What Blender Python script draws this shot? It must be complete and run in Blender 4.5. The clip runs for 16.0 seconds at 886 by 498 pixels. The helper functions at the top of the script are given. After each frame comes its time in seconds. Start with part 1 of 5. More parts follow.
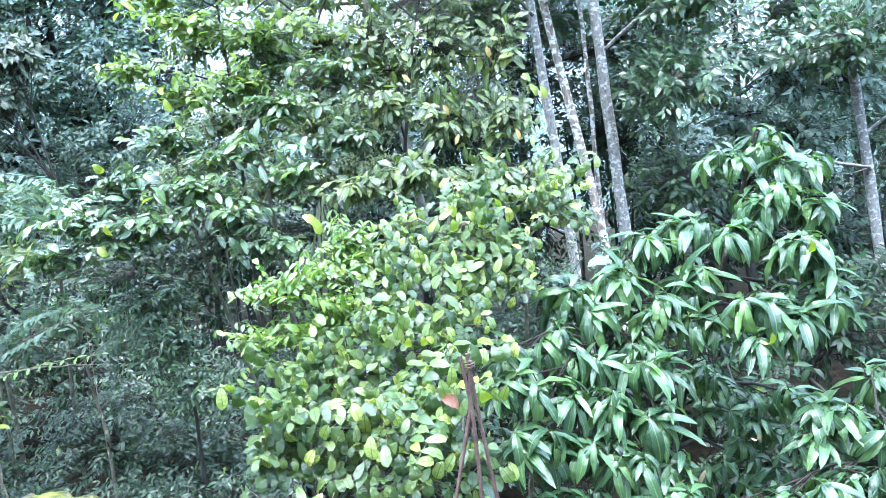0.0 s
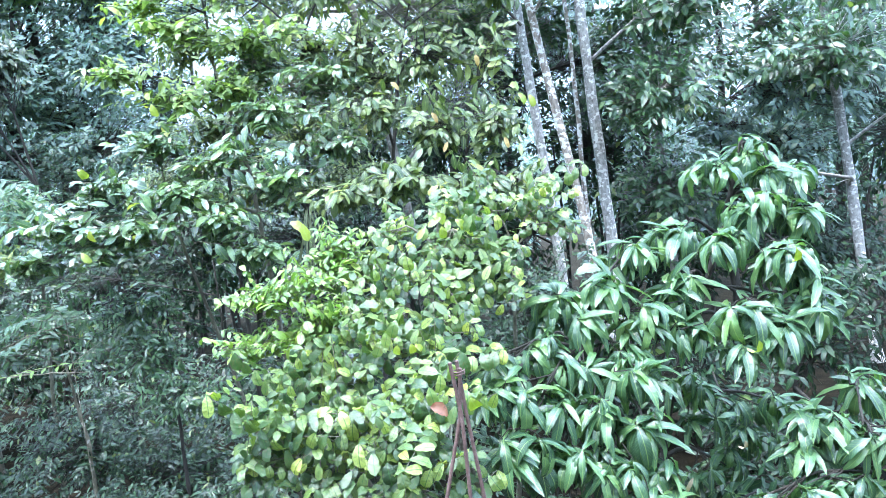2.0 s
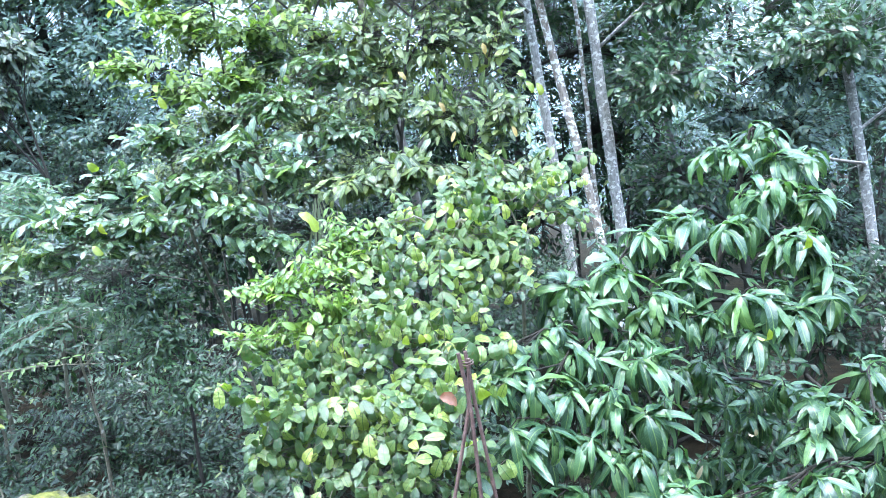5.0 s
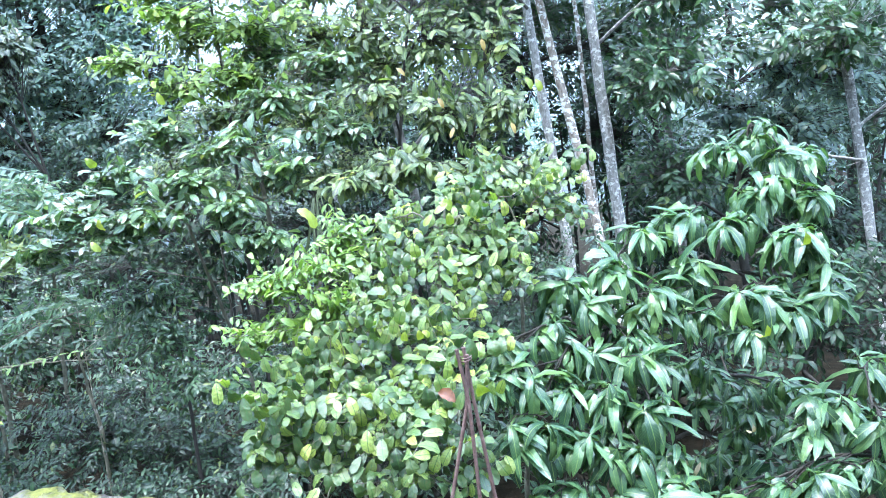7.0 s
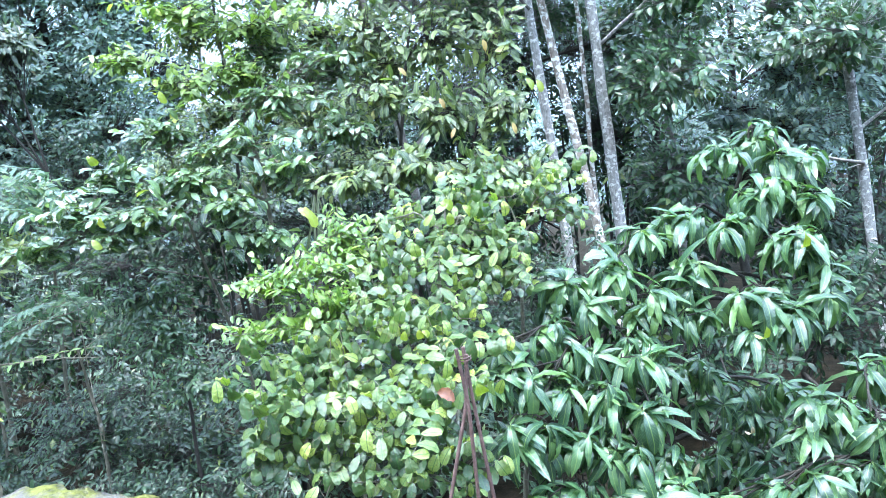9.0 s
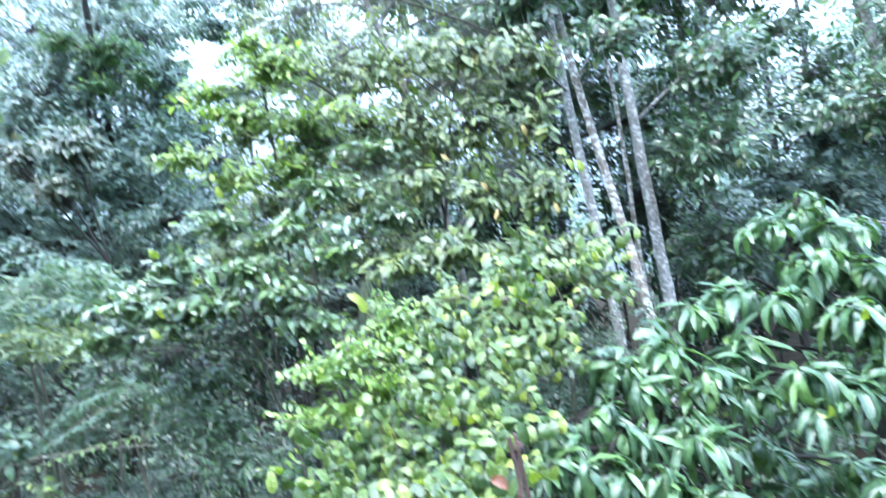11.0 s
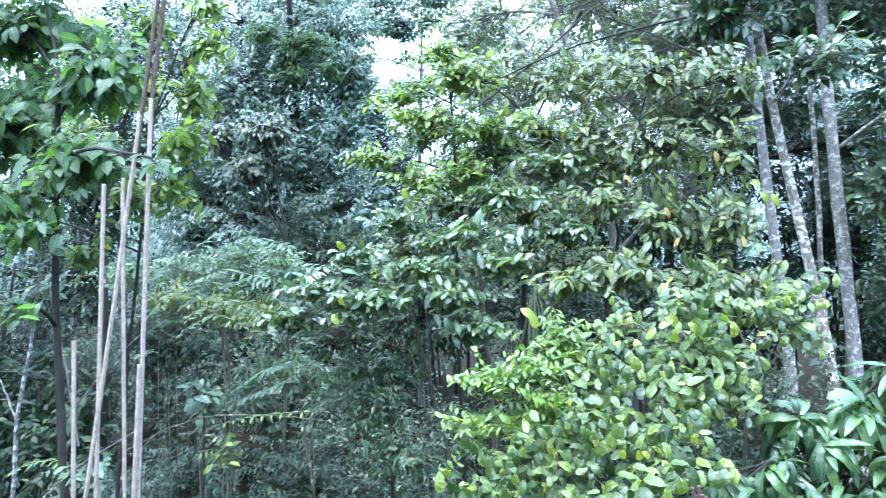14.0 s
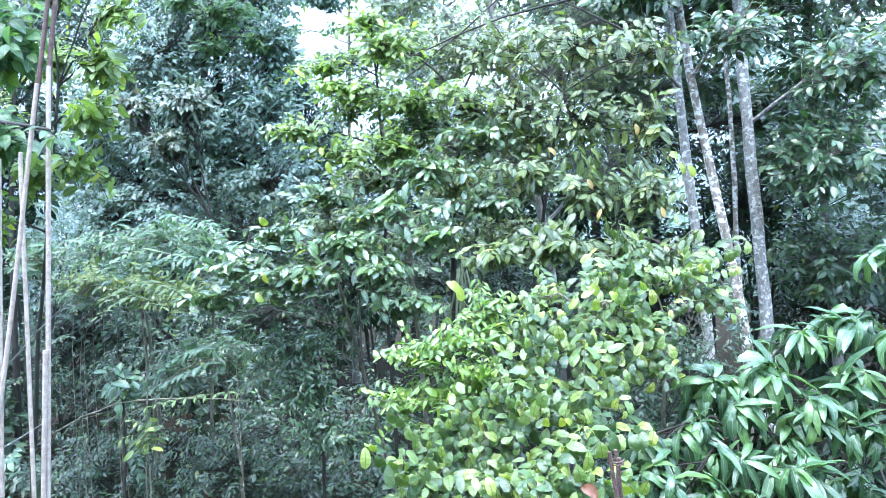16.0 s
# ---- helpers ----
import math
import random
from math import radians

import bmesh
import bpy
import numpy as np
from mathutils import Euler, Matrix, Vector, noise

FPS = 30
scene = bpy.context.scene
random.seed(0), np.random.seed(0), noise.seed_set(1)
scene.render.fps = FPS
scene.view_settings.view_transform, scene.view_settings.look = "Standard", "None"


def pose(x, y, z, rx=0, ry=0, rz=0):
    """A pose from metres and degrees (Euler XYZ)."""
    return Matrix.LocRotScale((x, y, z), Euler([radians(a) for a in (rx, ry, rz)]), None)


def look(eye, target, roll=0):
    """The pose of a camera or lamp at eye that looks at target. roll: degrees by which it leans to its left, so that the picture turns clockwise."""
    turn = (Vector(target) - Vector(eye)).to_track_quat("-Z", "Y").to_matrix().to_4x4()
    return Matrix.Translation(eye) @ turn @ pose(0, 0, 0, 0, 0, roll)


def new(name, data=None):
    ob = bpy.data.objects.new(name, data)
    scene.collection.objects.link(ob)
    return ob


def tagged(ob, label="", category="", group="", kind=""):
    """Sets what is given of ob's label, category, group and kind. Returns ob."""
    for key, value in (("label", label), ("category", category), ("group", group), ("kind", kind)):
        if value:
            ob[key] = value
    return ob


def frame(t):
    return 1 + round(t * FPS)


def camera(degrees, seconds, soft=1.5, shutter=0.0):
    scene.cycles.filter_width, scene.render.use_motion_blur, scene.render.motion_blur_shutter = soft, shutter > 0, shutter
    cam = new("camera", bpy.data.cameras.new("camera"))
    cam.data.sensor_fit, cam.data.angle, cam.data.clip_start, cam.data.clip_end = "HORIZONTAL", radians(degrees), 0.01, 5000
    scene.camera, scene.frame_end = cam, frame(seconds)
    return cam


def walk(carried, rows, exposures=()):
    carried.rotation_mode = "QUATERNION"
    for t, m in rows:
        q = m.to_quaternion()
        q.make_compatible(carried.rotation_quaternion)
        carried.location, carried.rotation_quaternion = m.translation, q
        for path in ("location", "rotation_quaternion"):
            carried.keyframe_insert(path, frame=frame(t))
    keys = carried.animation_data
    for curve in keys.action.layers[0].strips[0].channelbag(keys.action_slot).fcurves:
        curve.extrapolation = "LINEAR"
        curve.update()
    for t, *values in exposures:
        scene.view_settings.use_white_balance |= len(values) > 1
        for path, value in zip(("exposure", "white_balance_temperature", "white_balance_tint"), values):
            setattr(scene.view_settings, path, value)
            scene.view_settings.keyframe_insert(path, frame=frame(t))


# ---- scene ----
cam = camera(66.8, 16.0, soft=0.4, shutter=0.5)
PATH = [
    (0.0, pose(0.000, 0.000, 1.600, 88.01, 6.93, 1.38)),
    (0.5, pose(-0.010, 0.005, 1.601, 87.87, 6.93, 0.93)),
    (1.0, pose(-0.007, 0.005, 1.599, 87.70, 6.81, 1.16)),
    (1.5, pose(-0.011, 0.002, 1.603, 88.17, 7.06, 1.03)),
    (2.0, pose(-0.009, 0.005, 1.597, 88.59, 6.67, 0.21)),
    (2.5, pose(-0.003, 0.005, 1.599, 88.33, 7.03, 0.57)),
    (3.0, pose(-0.002, 0.007, 1.598, 87.68, 6.66, 0.79)),
    (3.5, pose(-0.004, 0.007, 1.596, 87.31, 6.48, 0.72)),
    (4.0, pose(-0.007, 0.003, 1.602, 87.78, 7.26, 1.09)),
    (6.5, pose(-0.003, 0.006, 1.598, 87.58, 6.87, 0.78)),
    (7.0, pose(-0.005, 0.005, 1.599, 87.45, 7.07, 0.88)),
    (7.5, pose(-0.009, 0.004, 1.597, 87.24, 6.63, 1.30)),
    (8.0, pose(-0.008, 0.003, 1.594, 87.34, 6.84, 1.45)),
    (8.2, pose(-0.007, 0.003, 1.595, 87.05, 6.71, 0.90)),
    (10.3, pose(0.002, -0.003, 1.601, 88.30, 6.80, 1.06)),
    (10.5, pose(0.003, -0.003, 1.602, 88.22, 6.50, 1.55)),
    (11.0, pose(-0.004, -0.035, 1.628, 94.33, 8.40, 4.83)),
    (11.2, pose(-0.024, -0.048, 1.657, 96.10, 7.60, 7.70)),
    (11.5, pose(-0.054, -0.068, 1.701, 96.36, 5.88, 9.43)),
    (12.0, pose(-0.077, -0.084, 1.701, 95.91, 4.05, 12.24)),
    (12.5, pose(-0.098, -0.100, 1.702, 95.43, 2.89, 16.36)),
    (13.0, pose(-0.118, -0.114, 1.700, 95.16, 1.25, 18.77)),
    (13.5, pose(-0.122, -0.111, 1.696, 94.69, 0.68, 18.77)),
    (14.0, pose(-0.110, -0.105, 1.703, 95.14, 1.14, 16.73)),
    (14.5, pose(-0.093, -0.099, 1.701, 94.49, 1.51, 14.36)),
    (15.0, pose(-0.091, -0.077, 1.705, 94.17, 2.78, 12.49)),
    (15.5, pose(-0.090, -0.067, 1.701, 93.14, 2.21, 11.42)),
    (16.0, pose(-0.083, -0.068, 1.696, 92.91, 2.48, 11.21)),
]
walk(cam, PATH, [(0.0, 1.82, 5720, 9), (1.5, 1.82, 5720, 9), (3.5, 1.74, 5720, 9), (8.0, 1.72, 5720, 9), (10.6, 1.78, 5720, 9), (11.0, 1.72, 5680, 9), (11.6, 1.54, 5600, 9),
                (13.3, 1.48, 5560, 9), (15.0, 1.55, 5560, 9), (15.5, 1.48, 5560, 9), (16.0, 1.72, 5600, 9)])

# ---- world, sun, exposure ----
world = bpy.data.worlds.new("overcast_sky")
scene.world = world
world.use_nodes = True
wn, wl = world.node_tree.nodes, world.node_tree.links
wn.clear()
sky = wn.new("ShaderNodeTexSky")
sky.sky_type = "NISHITA"
sky.sun_disc = False
sky.sun_elevation, sky.sun_rotation = radians(68), radians(204)
sky.air_density, sky.dust_density = 1.0, 6.0
cloud = wn.new("ShaderNodeMixRGB")
cloud.inputs[0].default_value = 0.65
cloud.inputs[2].default_value = (7.0, 9.2, 11.8, 1)
wl.new(sky.outputs[0], cloud.inputs[1])
bg = wn.new("ShaderNodeBackground")
bg.inputs[1].default_value = 0.13
# a clouded sky is brightest overhead
dome = wn.new("ShaderNodeTexCoord")
height = wn.new("ShaderNodeSeparateXYZ")
wl.new(dome.outputs["Generated"], height.inputs[0])
grade = wn.new("ShaderNodeMapRange")
grade.inputs[1].default_value, grade.inputs[2].default_value = 0.0, 1.0
grade.inputs[3].default_value, grade.inputs[4].default_value = 0.3, 2.6
wl.new(height.outputs[2], grade.inputs[0])
lit = wn.new("ShaderNodeMixRGB")
lit.blend_type = "MULTIPLY"
lit.inputs[0].default_value = 1.0
wl.new(cloud.outputs[0], lit.inputs[1])
wl.new(grade.outputs[0], lit.inputs[2])
wl.new(lit.outputs[0], bg.inputs[0])
wo = wn.new("ShaderNodeOutputWorld")
wl.new(bg.outputs[0], wo.inputs[0])

sun = new("sun", bpy.data.lights.new("sun", "SUN"))
sun.data.energy, sun.data.angle, sun.data.color = 0.9, radians(35), (1.0, 0.98, 0.94)
sun.matrix_world = look((-2, -1.5, 12), (0, 3, 0))


# ---- materials ----
def shader(name):
    m = bpy.data.materials.new(name)
    m.use_nodes = True
    n, l = m.node_tree.nodes, m.node_tree.links
    return m, n, l, n["Principled BSDF"]


def ramp(n, stops):
    r = n.new("ShaderNodeValToRGB")
    e = r.color_ramp.elements
    while len(e) < len(stops):
        e.new(0.5)
    for k, (p, c) in zip(e, stops):
        k.position, k.color = p, (*c, 1)
    return r


def noise_tex(n, l, scale, detail=4, rough=0.6, stretch=None):
    tc = n.new("ShaderNodeTexCoord")
    t = n.new("ShaderNodeTexNoise")
    t.inputs["Scale"].default_value, t.inputs["Detail"].default_value, t.inputs["Roughness"].default_value = scale, detail, rough
    if stretch:
        mp = n.new("ShaderNodeMapping")
        mp.inputs["Scale"].default_value = stretch
        l.new(tc.outputs["Object"], mp.inputs[0])
        l.new(mp.outputs[0], t.inputs["Vector"])
    else:
        l.new(tc.outputs["Object"], t.inputs["Vector"])
    return t


def math_node(n, l, op, a, b=None):
    m = n.new("ShaderNodeMath")
    m.operation = op
    for i, v in enumerate((a, b)):
        if v is None:
            continue
        if isinstance(v, (int, float)):
            m.inputs[i].default_value = v
        else:
            l.new(v, m.inputs[i])
    return m.outputs[0]


def leaf_material(name, stops, single=False, rough=0.36, rib=(0.30, 0.42, 0.12), rib_amount=0.55, veins=12, spots=0.0,
                  spot_colour=(0.16, 0.15, 0.05), through_light=0.25, mottle=9.0, wet=0.6, pucker=0.003, shine=0.7):
    """A leaf: its green picked leaf by leaf, paler midrib and side veins, mottling, spots, gloss and some light let through."""
    m, n, l, b = shader(name)
    if single:
        rnd = n.new("ShaderNodeObjectInfo").outputs["Random"]
    else:
        rnd = n.new("ShaderNodeNewGeometry").outputs["Random Per Island"]
    base = ramp(n, stops)
    l.new(rnd, base.inputs[0])
    uv = n.new("ShaderNodeUVMap")
    sep = n.new("ShaderNodeSeparateXYZ")
    l.new(uv.outputs[0], sep.inputs[0])
    across = math_node(n, l, "ABSOLUTE", math_node(n, l, "SUBTRACT", sep.outputs[0], 0.5))
    ribm = math_node(n, l, "LESS_THAN", across, 0.035)
    slant = math_node(n, l, "SUBTRACT", sep.outputs[1], math_node(n, l, "MULTIPLY", across, 0.35))
    wave = math_node(n, l, "SINE", math_node(n, l, "MULTIPLY", slant, veins * 6.283))
    vein = math_node(n, l, "MULTIPLY", math_node(n, l, "GREATER_THAN", wave, 0.86), 0.35)
    line = math_node(n, l, "MULTIPLY", math_node(n, l, "MAXIMUM", ribm, vein), rib_amount)
    mot = noise_tex(n, l, mottle * (0.35 if single else 4), 3)
    shade = n.new("ShaderNodeMixRGB")
    shade.blend_type = "MULTIPLY"
    shade.inputs[0].default_value = 0.55
    mr = ramp(n, [(0.3, (0.55, 0.6, 0.55)), (0.7, (1.25, 1.2, 1.1))])
    l.new(mot.outputs[0], mr.inputs[0])
    l.new(base.outputs[0], shade.inputs[1])
    l.new(mr.outputs[0], shade.inputs[2])
    col = n.new("ShaderNodeMixRGB")
    l.new(line, col.inputs[0])
    l.new(shade.outputs[0], col.inputs[1])
    col.inputs[2].default_value = (*rib, 1)
    out = col.outputs[0]
    if spots:
        sp = noise_tex(n, l, 6 if single else 70, 3)
        sr = ramp(n, [(0.56, (0, 0, 0)), (0.66, (spots, spots, spots))])
        l.new(sp.outputs[0], sr.inputs[0])
        sm = n.new("ShaderNodeMixRGB")
        l.new(sr.outputs[0], sm.inputs[0])
        l.new(out, sm.inputs[1])
        sm.inputs[2].default_value = (*spot_colour, 1)
        out = sm.outputs[0]
    l.new(out, b.inputs["Base Color"])
    rr = ramp(n, [(0.2, (rough - 0.12,) * 3), (0.8, (rough + 0.1,) * 3)])
    l.new(mot.outputs[0], rr.inputs[0])
    l.new(rr.outputs[0], b.inputs["Roughness"])
    b.inputs["Specular IOR Level"].default_value = shine
    b.inputs["Coat Weight"].default_value, b.inputs["Coat Roughness"].default_value = wet, 0.24
    bump = n.new("ShaderNodeBump")
    bump.inputs["Strength"].default_value, bump.inputs["Distance"].default_value = 0.7, pucker
    l.new(math_node(n, l, "ADD", line, math_node(n, l, "MULTIPLY", mot.outputs[0], 1.2)), bump.inputs["Height"])
    l.new(bump.outputs[0], b.inputs["Normal"])
    tr = n.new("ShaderNodeBsdfTranslucent")
    bright = n.new("ShaderNodeMixRGB")
    bright.blend_type = "MULTIPLY"
    bright.inputs[0].default_value = 1
    bright.inputs[2].default_value = (1.5, 1.7, 0.6, 1)
    l.new(out, bright.inputs[1])
    l.new(bright.outputs[0], tr.inputs[0])
    mix = n.new("ShaderNodeMixShader")
    mix.inputs[0].default_value = through_light
    l.new(b.outputs[0], mix.inputs[1])
    l.new(tr.outputs[0], mix.inputs[2])
    l.new(mix.outputs[0], n["Material Output"].inputs[0])
    return m


def bark_material(name, dark, light, patch, patch_from=0.55, rings=True, scale=18):
    m, n, l, b = shader(name)
    t = noise_tex(n, l, scale, 6, 0.7, (1, 1, 0.45))
    r = ramp(n, [(0.3, dark), (0.62, light)])
    l.new(t.outputs[0], r.inputs[0])
    p = noise_tex(n, l, scale * 0.45, 3, 0.55, (1, 1, 1.3))
    pr = ramp(n, [(patch_from, (0, 0, 0)), (patch_from + 0.06, (1, 1, 1))])
    l.new(p.outputs[0], pr.inputs[0])
    mx = n.new("ShaderNodeMixRGB")
    l.new(pr.outputs[0], mx.inputs[0])
    l.new(r.outputs[0], mx.inputs[1])
    mx.inputs[2].default_value = (*patch, 1)
    l.new(mx.outputs[0], b.inputs["Base Color"])
    b.inputs["Roughness"].default_value = 0.8
    g = noise_tex(n, l, scale * 2, 5, 0.6, (0.6, 0.6, 6) if rings else (3, 3, 0.6))
    bump = n.new("ShaderNodeBump")
    bump.inputs["Strength"].default_value, bump.inputs["Distance"].default_value = 0.8, 0.01
    l.new(math_node(n, l, "ADD", g.outputs[0], t.outputs[0]), bump.inputs["Height"])
    l.new(bump.outputs[0], b.inputs["Normal"])
    return m


MANGO_GREENS = [(0.0, (0.032, 0.08, 0.05)), (0.5, (0.07, 0.16, 0.078)), (0.85, (0.125, 0.245, 0.1)), (1.0, (0.17, 0.3, 0.09))]
SHRUB_GREENS = [(0.0, (0.032, 0.075, 0.026)), (0.45, (0.095, 0.163, 0.047)), (0.8, (0.21, 0.305, 0.075)), (0.95, (0.34, 0.43, 0.095)), (1.0, (0.42, 0.48, 0.08))]
OLIVE_GREENS = [(0.0, (0.045, 0.078, 0.034)), (0.5, (0.1, 0.155, 0.06)), (0.88, (0.215, 0.275, 0.09)), (0.98, (0.25, 0.32, 0.07)), (1.0, (0.34, 0.34, 0.06))]
GLOSSY_GREENS = [(0.0, (0.045, 0.09, 0.055)), (0.5, (0.11, 0.19, 0.115)), (0.88, (0.24, 0.345, 0.19)), (0.985, (0.2, 0.33, 0.07)), (1.0, (0.36, 0.38, 0.06))]
DARK_GREENS = [(0.0, (0.025, 0.065, 0.034)), (0.6, (0.05, 0.12, 0.058)), (0.95, (0.1, 0.19, 0.075)), (1.0, (0.2, 0.24, 0.05))]
# blue and brightness raised in the leaf colour to stand for distance haze
HAZE_TINTED_GREENS = [(0.0, (0.075, 0.135, 0.15)), (0.6, (0.135, 0.215, 0.235)), (0.96, (0.19, 0.29, 0.28)), (1.0, (0.16, 0.15, 0.1))]
# leaf colour lowered almost to black to stand for shade between the trunks
SHADE_TINTED_GREENS = [(0.0, (0.006, 0.022, 0.011)), (0.6, (0.014, 0.042, 0.02)), (0.95, (0.036, 0.088, 0.036)), (1.0, (0.12, 0.17, 0.04))]
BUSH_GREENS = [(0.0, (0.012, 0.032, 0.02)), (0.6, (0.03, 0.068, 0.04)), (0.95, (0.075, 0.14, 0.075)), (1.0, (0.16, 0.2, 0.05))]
FERN_GREENS = [(0.0, (0.05, 0.12, 0.08)), (0.6, (0.1, 0.2, 0.13)), (1.0, (0.2, 0.3, 0.14))]
# extra blue in this leaf colour stands for haze over the left tree
HAZY_TEAL_GREENS = [(0.0, (0.06, 0.13, 0.095)), (0.5, (0.105, 0.2, 0.14)), (0.88, (0.17, 0.28, 0.17)), (1.0, (0.26, 0.36, 0.11))]

mango_leaf = leaf_material("mango_leaf", MANGO_GREENS, rough=0.4, veins=14, wet=0.55, pucker=0.009)
mango_leaf_single = leaf_material("mango_leaf_single", MANGO_GREENS, True, rough=0.4, veins=14, wet=0.55, pucker=0.009)
shrub_leaf = leaf_material("shrub_leaf", SHRUB_GREENS, rough=0.4, spots=0.6, rib=(0.05, 0.14, 0.03), rib_amount=0.8, veins=7, wet=0.35, pucker=0.012, mottle=10)
shrub_leaf_single = leaf_material("shrub_leaf_single", SHRUB_GREENS, True, rough=0.4, spots=0.6, rib=(0.05, 0.14, 0.03), rib_amount=0.8, veins=7, wet=0.35, pucker=0.012, mottle=10)
glossy_leaf = leaf_material("glossy_leaf", GLOSSY_GREENS, rough=0.3, wet=1.0, spots=0.25, veins=8, pucker=0.008)
glossy_leaf_single = leaf_material("glossy_leaf_single", GLOSSY_GREENS, True, rough=0.3, wet=1.0, spots=0.25, veins=8, pucker=0.008)
FRESH_GREENS = [(0.0, (0.1, 0.155, 0.06)), (0.4, (0.17, 0.255, 0.085)), (0.8, (0.27, 0.38, 0.12)), (0.97, (0.36, 0.45, 0.11)), (1.0, (0.42, 0.42, 0.07))]
fresh_leaf = leaf_material("fresh_leaf", FRESH_GREENS, rough=0.42, spots=0.2, veins=8, wet=0.4, through_light=0.38, pucker=0.008)
olive_leaf = leaf_material("olive_leaf", OLIVE_GREENS, rough=0.42, spots=0.4, veins=8, wet=0.3, pucker=0.01)
hazy_teal_leaf = leaf_material("hazy_teal_leaf", HAZY_TEAL_GREENS, rough=0.46, wet=0.3, spots=0.2, veins=7, through_light=0.55, pucker=0.008)
hazy_teal_leaf_single = leaf_material("hazy_teal_leaf_single", HAZY_TEAL_GREENS, True, rough=0.46, wet=0.3, spots=0.2, veins=7, through_light=0.55, pucker=0.008)
bronze_leaf = leaf_material("bronze_leaf", [(0.0, (0.045, 0.075, 0.065)), (0.7, (0.08, 0.12, 0.1)), (0.95, (0.13, 0.15, 0.12)), (1.0, (0.22, 0.12, 0.1))], rough=0.4, veins=6)
dark_leaf = leaf_material("dark_leaf", DARK_GREENS, rough=0.36, veins=6, wet=0.65, rib_amount=0.25)
shade_tinted_leaf = leaf_material("shade_tinted_leaf", SHADE_TINTED_GREENS, rough=0.42, veins=6, wet=0.0, rib_amount=0.12, shine=0.4, through_light=0.15)
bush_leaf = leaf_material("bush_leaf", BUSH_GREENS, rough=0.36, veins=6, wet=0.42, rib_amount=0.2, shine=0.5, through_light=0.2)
haze_tinted_leaf = leaf_material("haze_tinted_leaf", HAZE_TINTED_GREENS, rough=0.45, veins=6, wet=0.2)
fern_leaf = leaf_material("fern_leaf", FERN_GREENS, rough=0.4, veins=5, wet=0.4)
gold_fern = leaf_material("gold_fern", [(0.0, (0.1, 0.16, 0.04)), (0.6, (0.2, 0.27, 0.06)), (1.0, (0.34, 0.37, 0.08))], rough=0.4, veins=5)
shoot_leaf = leaf_material("shoot_leaf", [(0.0, (0.09, 0.18, 0.035)), (0.6, (0.17, 0.3, 0.05)), (1.0, (0.3, 0.4, 0.07))], rough=0.4, veins=7)
yellow_leaf = leaf_material("yellow_leaf", [(0, (0.27, 0.38, 0.05)), (1, (0.4, 0.42, 0.05))], True, rough=0.45, veins=8, spots=0.3)
dead_leaf = leaf_material("dead_leaf", [(0, (0.27, 0.1, 0.055)), (1, (0.31, 0.12, 0.065))], True, rough=0.7, rib=(0.25, 0.1, 0.05), spots=0.7, spot_colour=(0.1, 0.04, 0.025))
orange_leaf = leaf_material("orange_leaf", [(0, (0.38, 0.25, 0.08)), (1, (0.42, 0.3, 0.09))], True, rough=0.5, rib=(0.25, 0.18, 0.06), spots=0.5, wet=0.2)
withered_leaf = leaf_material("withered_leaf", [(0, (0.3, 0.24, 0.17)), (1, (0.45, 0.38, 0.28))], True, rough=0.7, rib=(0.25, 0.2, 0.14), spots=0.4, wet=0.0)
dry_frond = leaf_material("dry_frond", [(0, (0.07, 0.09, 0.05)), (1, (0.16, 0.18, 0.1))], rough=0.6, rib_amount=0.2)

pale_bark = bark_material("pale_bark", (0.15, 0.14, 0.125), (0.52, 0.5, 0.47), (0.8, 0.79, 0.75), 0.54, scale=55)
patchy_bark = bark_material("patchy_bark", (0.14, 0.1, 0.075), (0.44, 0.38, 0.32), (0.8, 0.79, 0.75), 0.5, scale=48)
sapling_bark = bark_material("sapling_bark", (0.1, 0.1, 0.095), (0.32, 0.32, 0.3), (0.66, 0.68, 0.66), 0.5, scale=60)
grey_bark = bark_material("grey_bark", (0.12, 0.105, 0.09), (0.3, 0.28, 0.25), (0.45, 0.46, 0.42), 0.6)
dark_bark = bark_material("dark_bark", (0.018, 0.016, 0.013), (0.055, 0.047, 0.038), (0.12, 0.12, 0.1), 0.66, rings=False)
twig_bark = bark_material("twig_bark", (0.1, 0.09, 0.065), (0.26, 0.24, 0.17), (0.42, 0.4, 0.34), 0.6, scale=40)


def rust_material(name, a, c, pale):
    m, n, l, b = shader(name)
    t = noise_tex(n, l, 55, 6, 0.7)
    r = ramp(n, [(0.3, a), (0.6, c), (0.8, pale)])
    l.new(t.outputs[0], r.inputs[0])
    l.new(r.outputs[0], b.inputs["Base Color"])
    b.inputs["Roughness"].default_value, b.inputs["Metallic"].default_value = 0.62, 0.15
    bump = n.new("ShaderNodeBump")
    bump.inputs["Strength"].default_value, bump.inputs["Distance"].default_value = 0.6, 0.002
    l.new(t.outputs[0], bump.inputs["Height"])
    l.new(bump.outputs[0], b.inputs["Normal"])
    return m


rust = rust_material("rusted_steel", (0.075, 0.045, 0.038), (0.18, 0.11, 0.095), (0.33, 0.25, 0.23))
pale_rust = rust_material("pale_steel", (0.34, 0.25, 0.2), (0.58, 0.49, 0.42), (0.76, 0.7, 0.64))


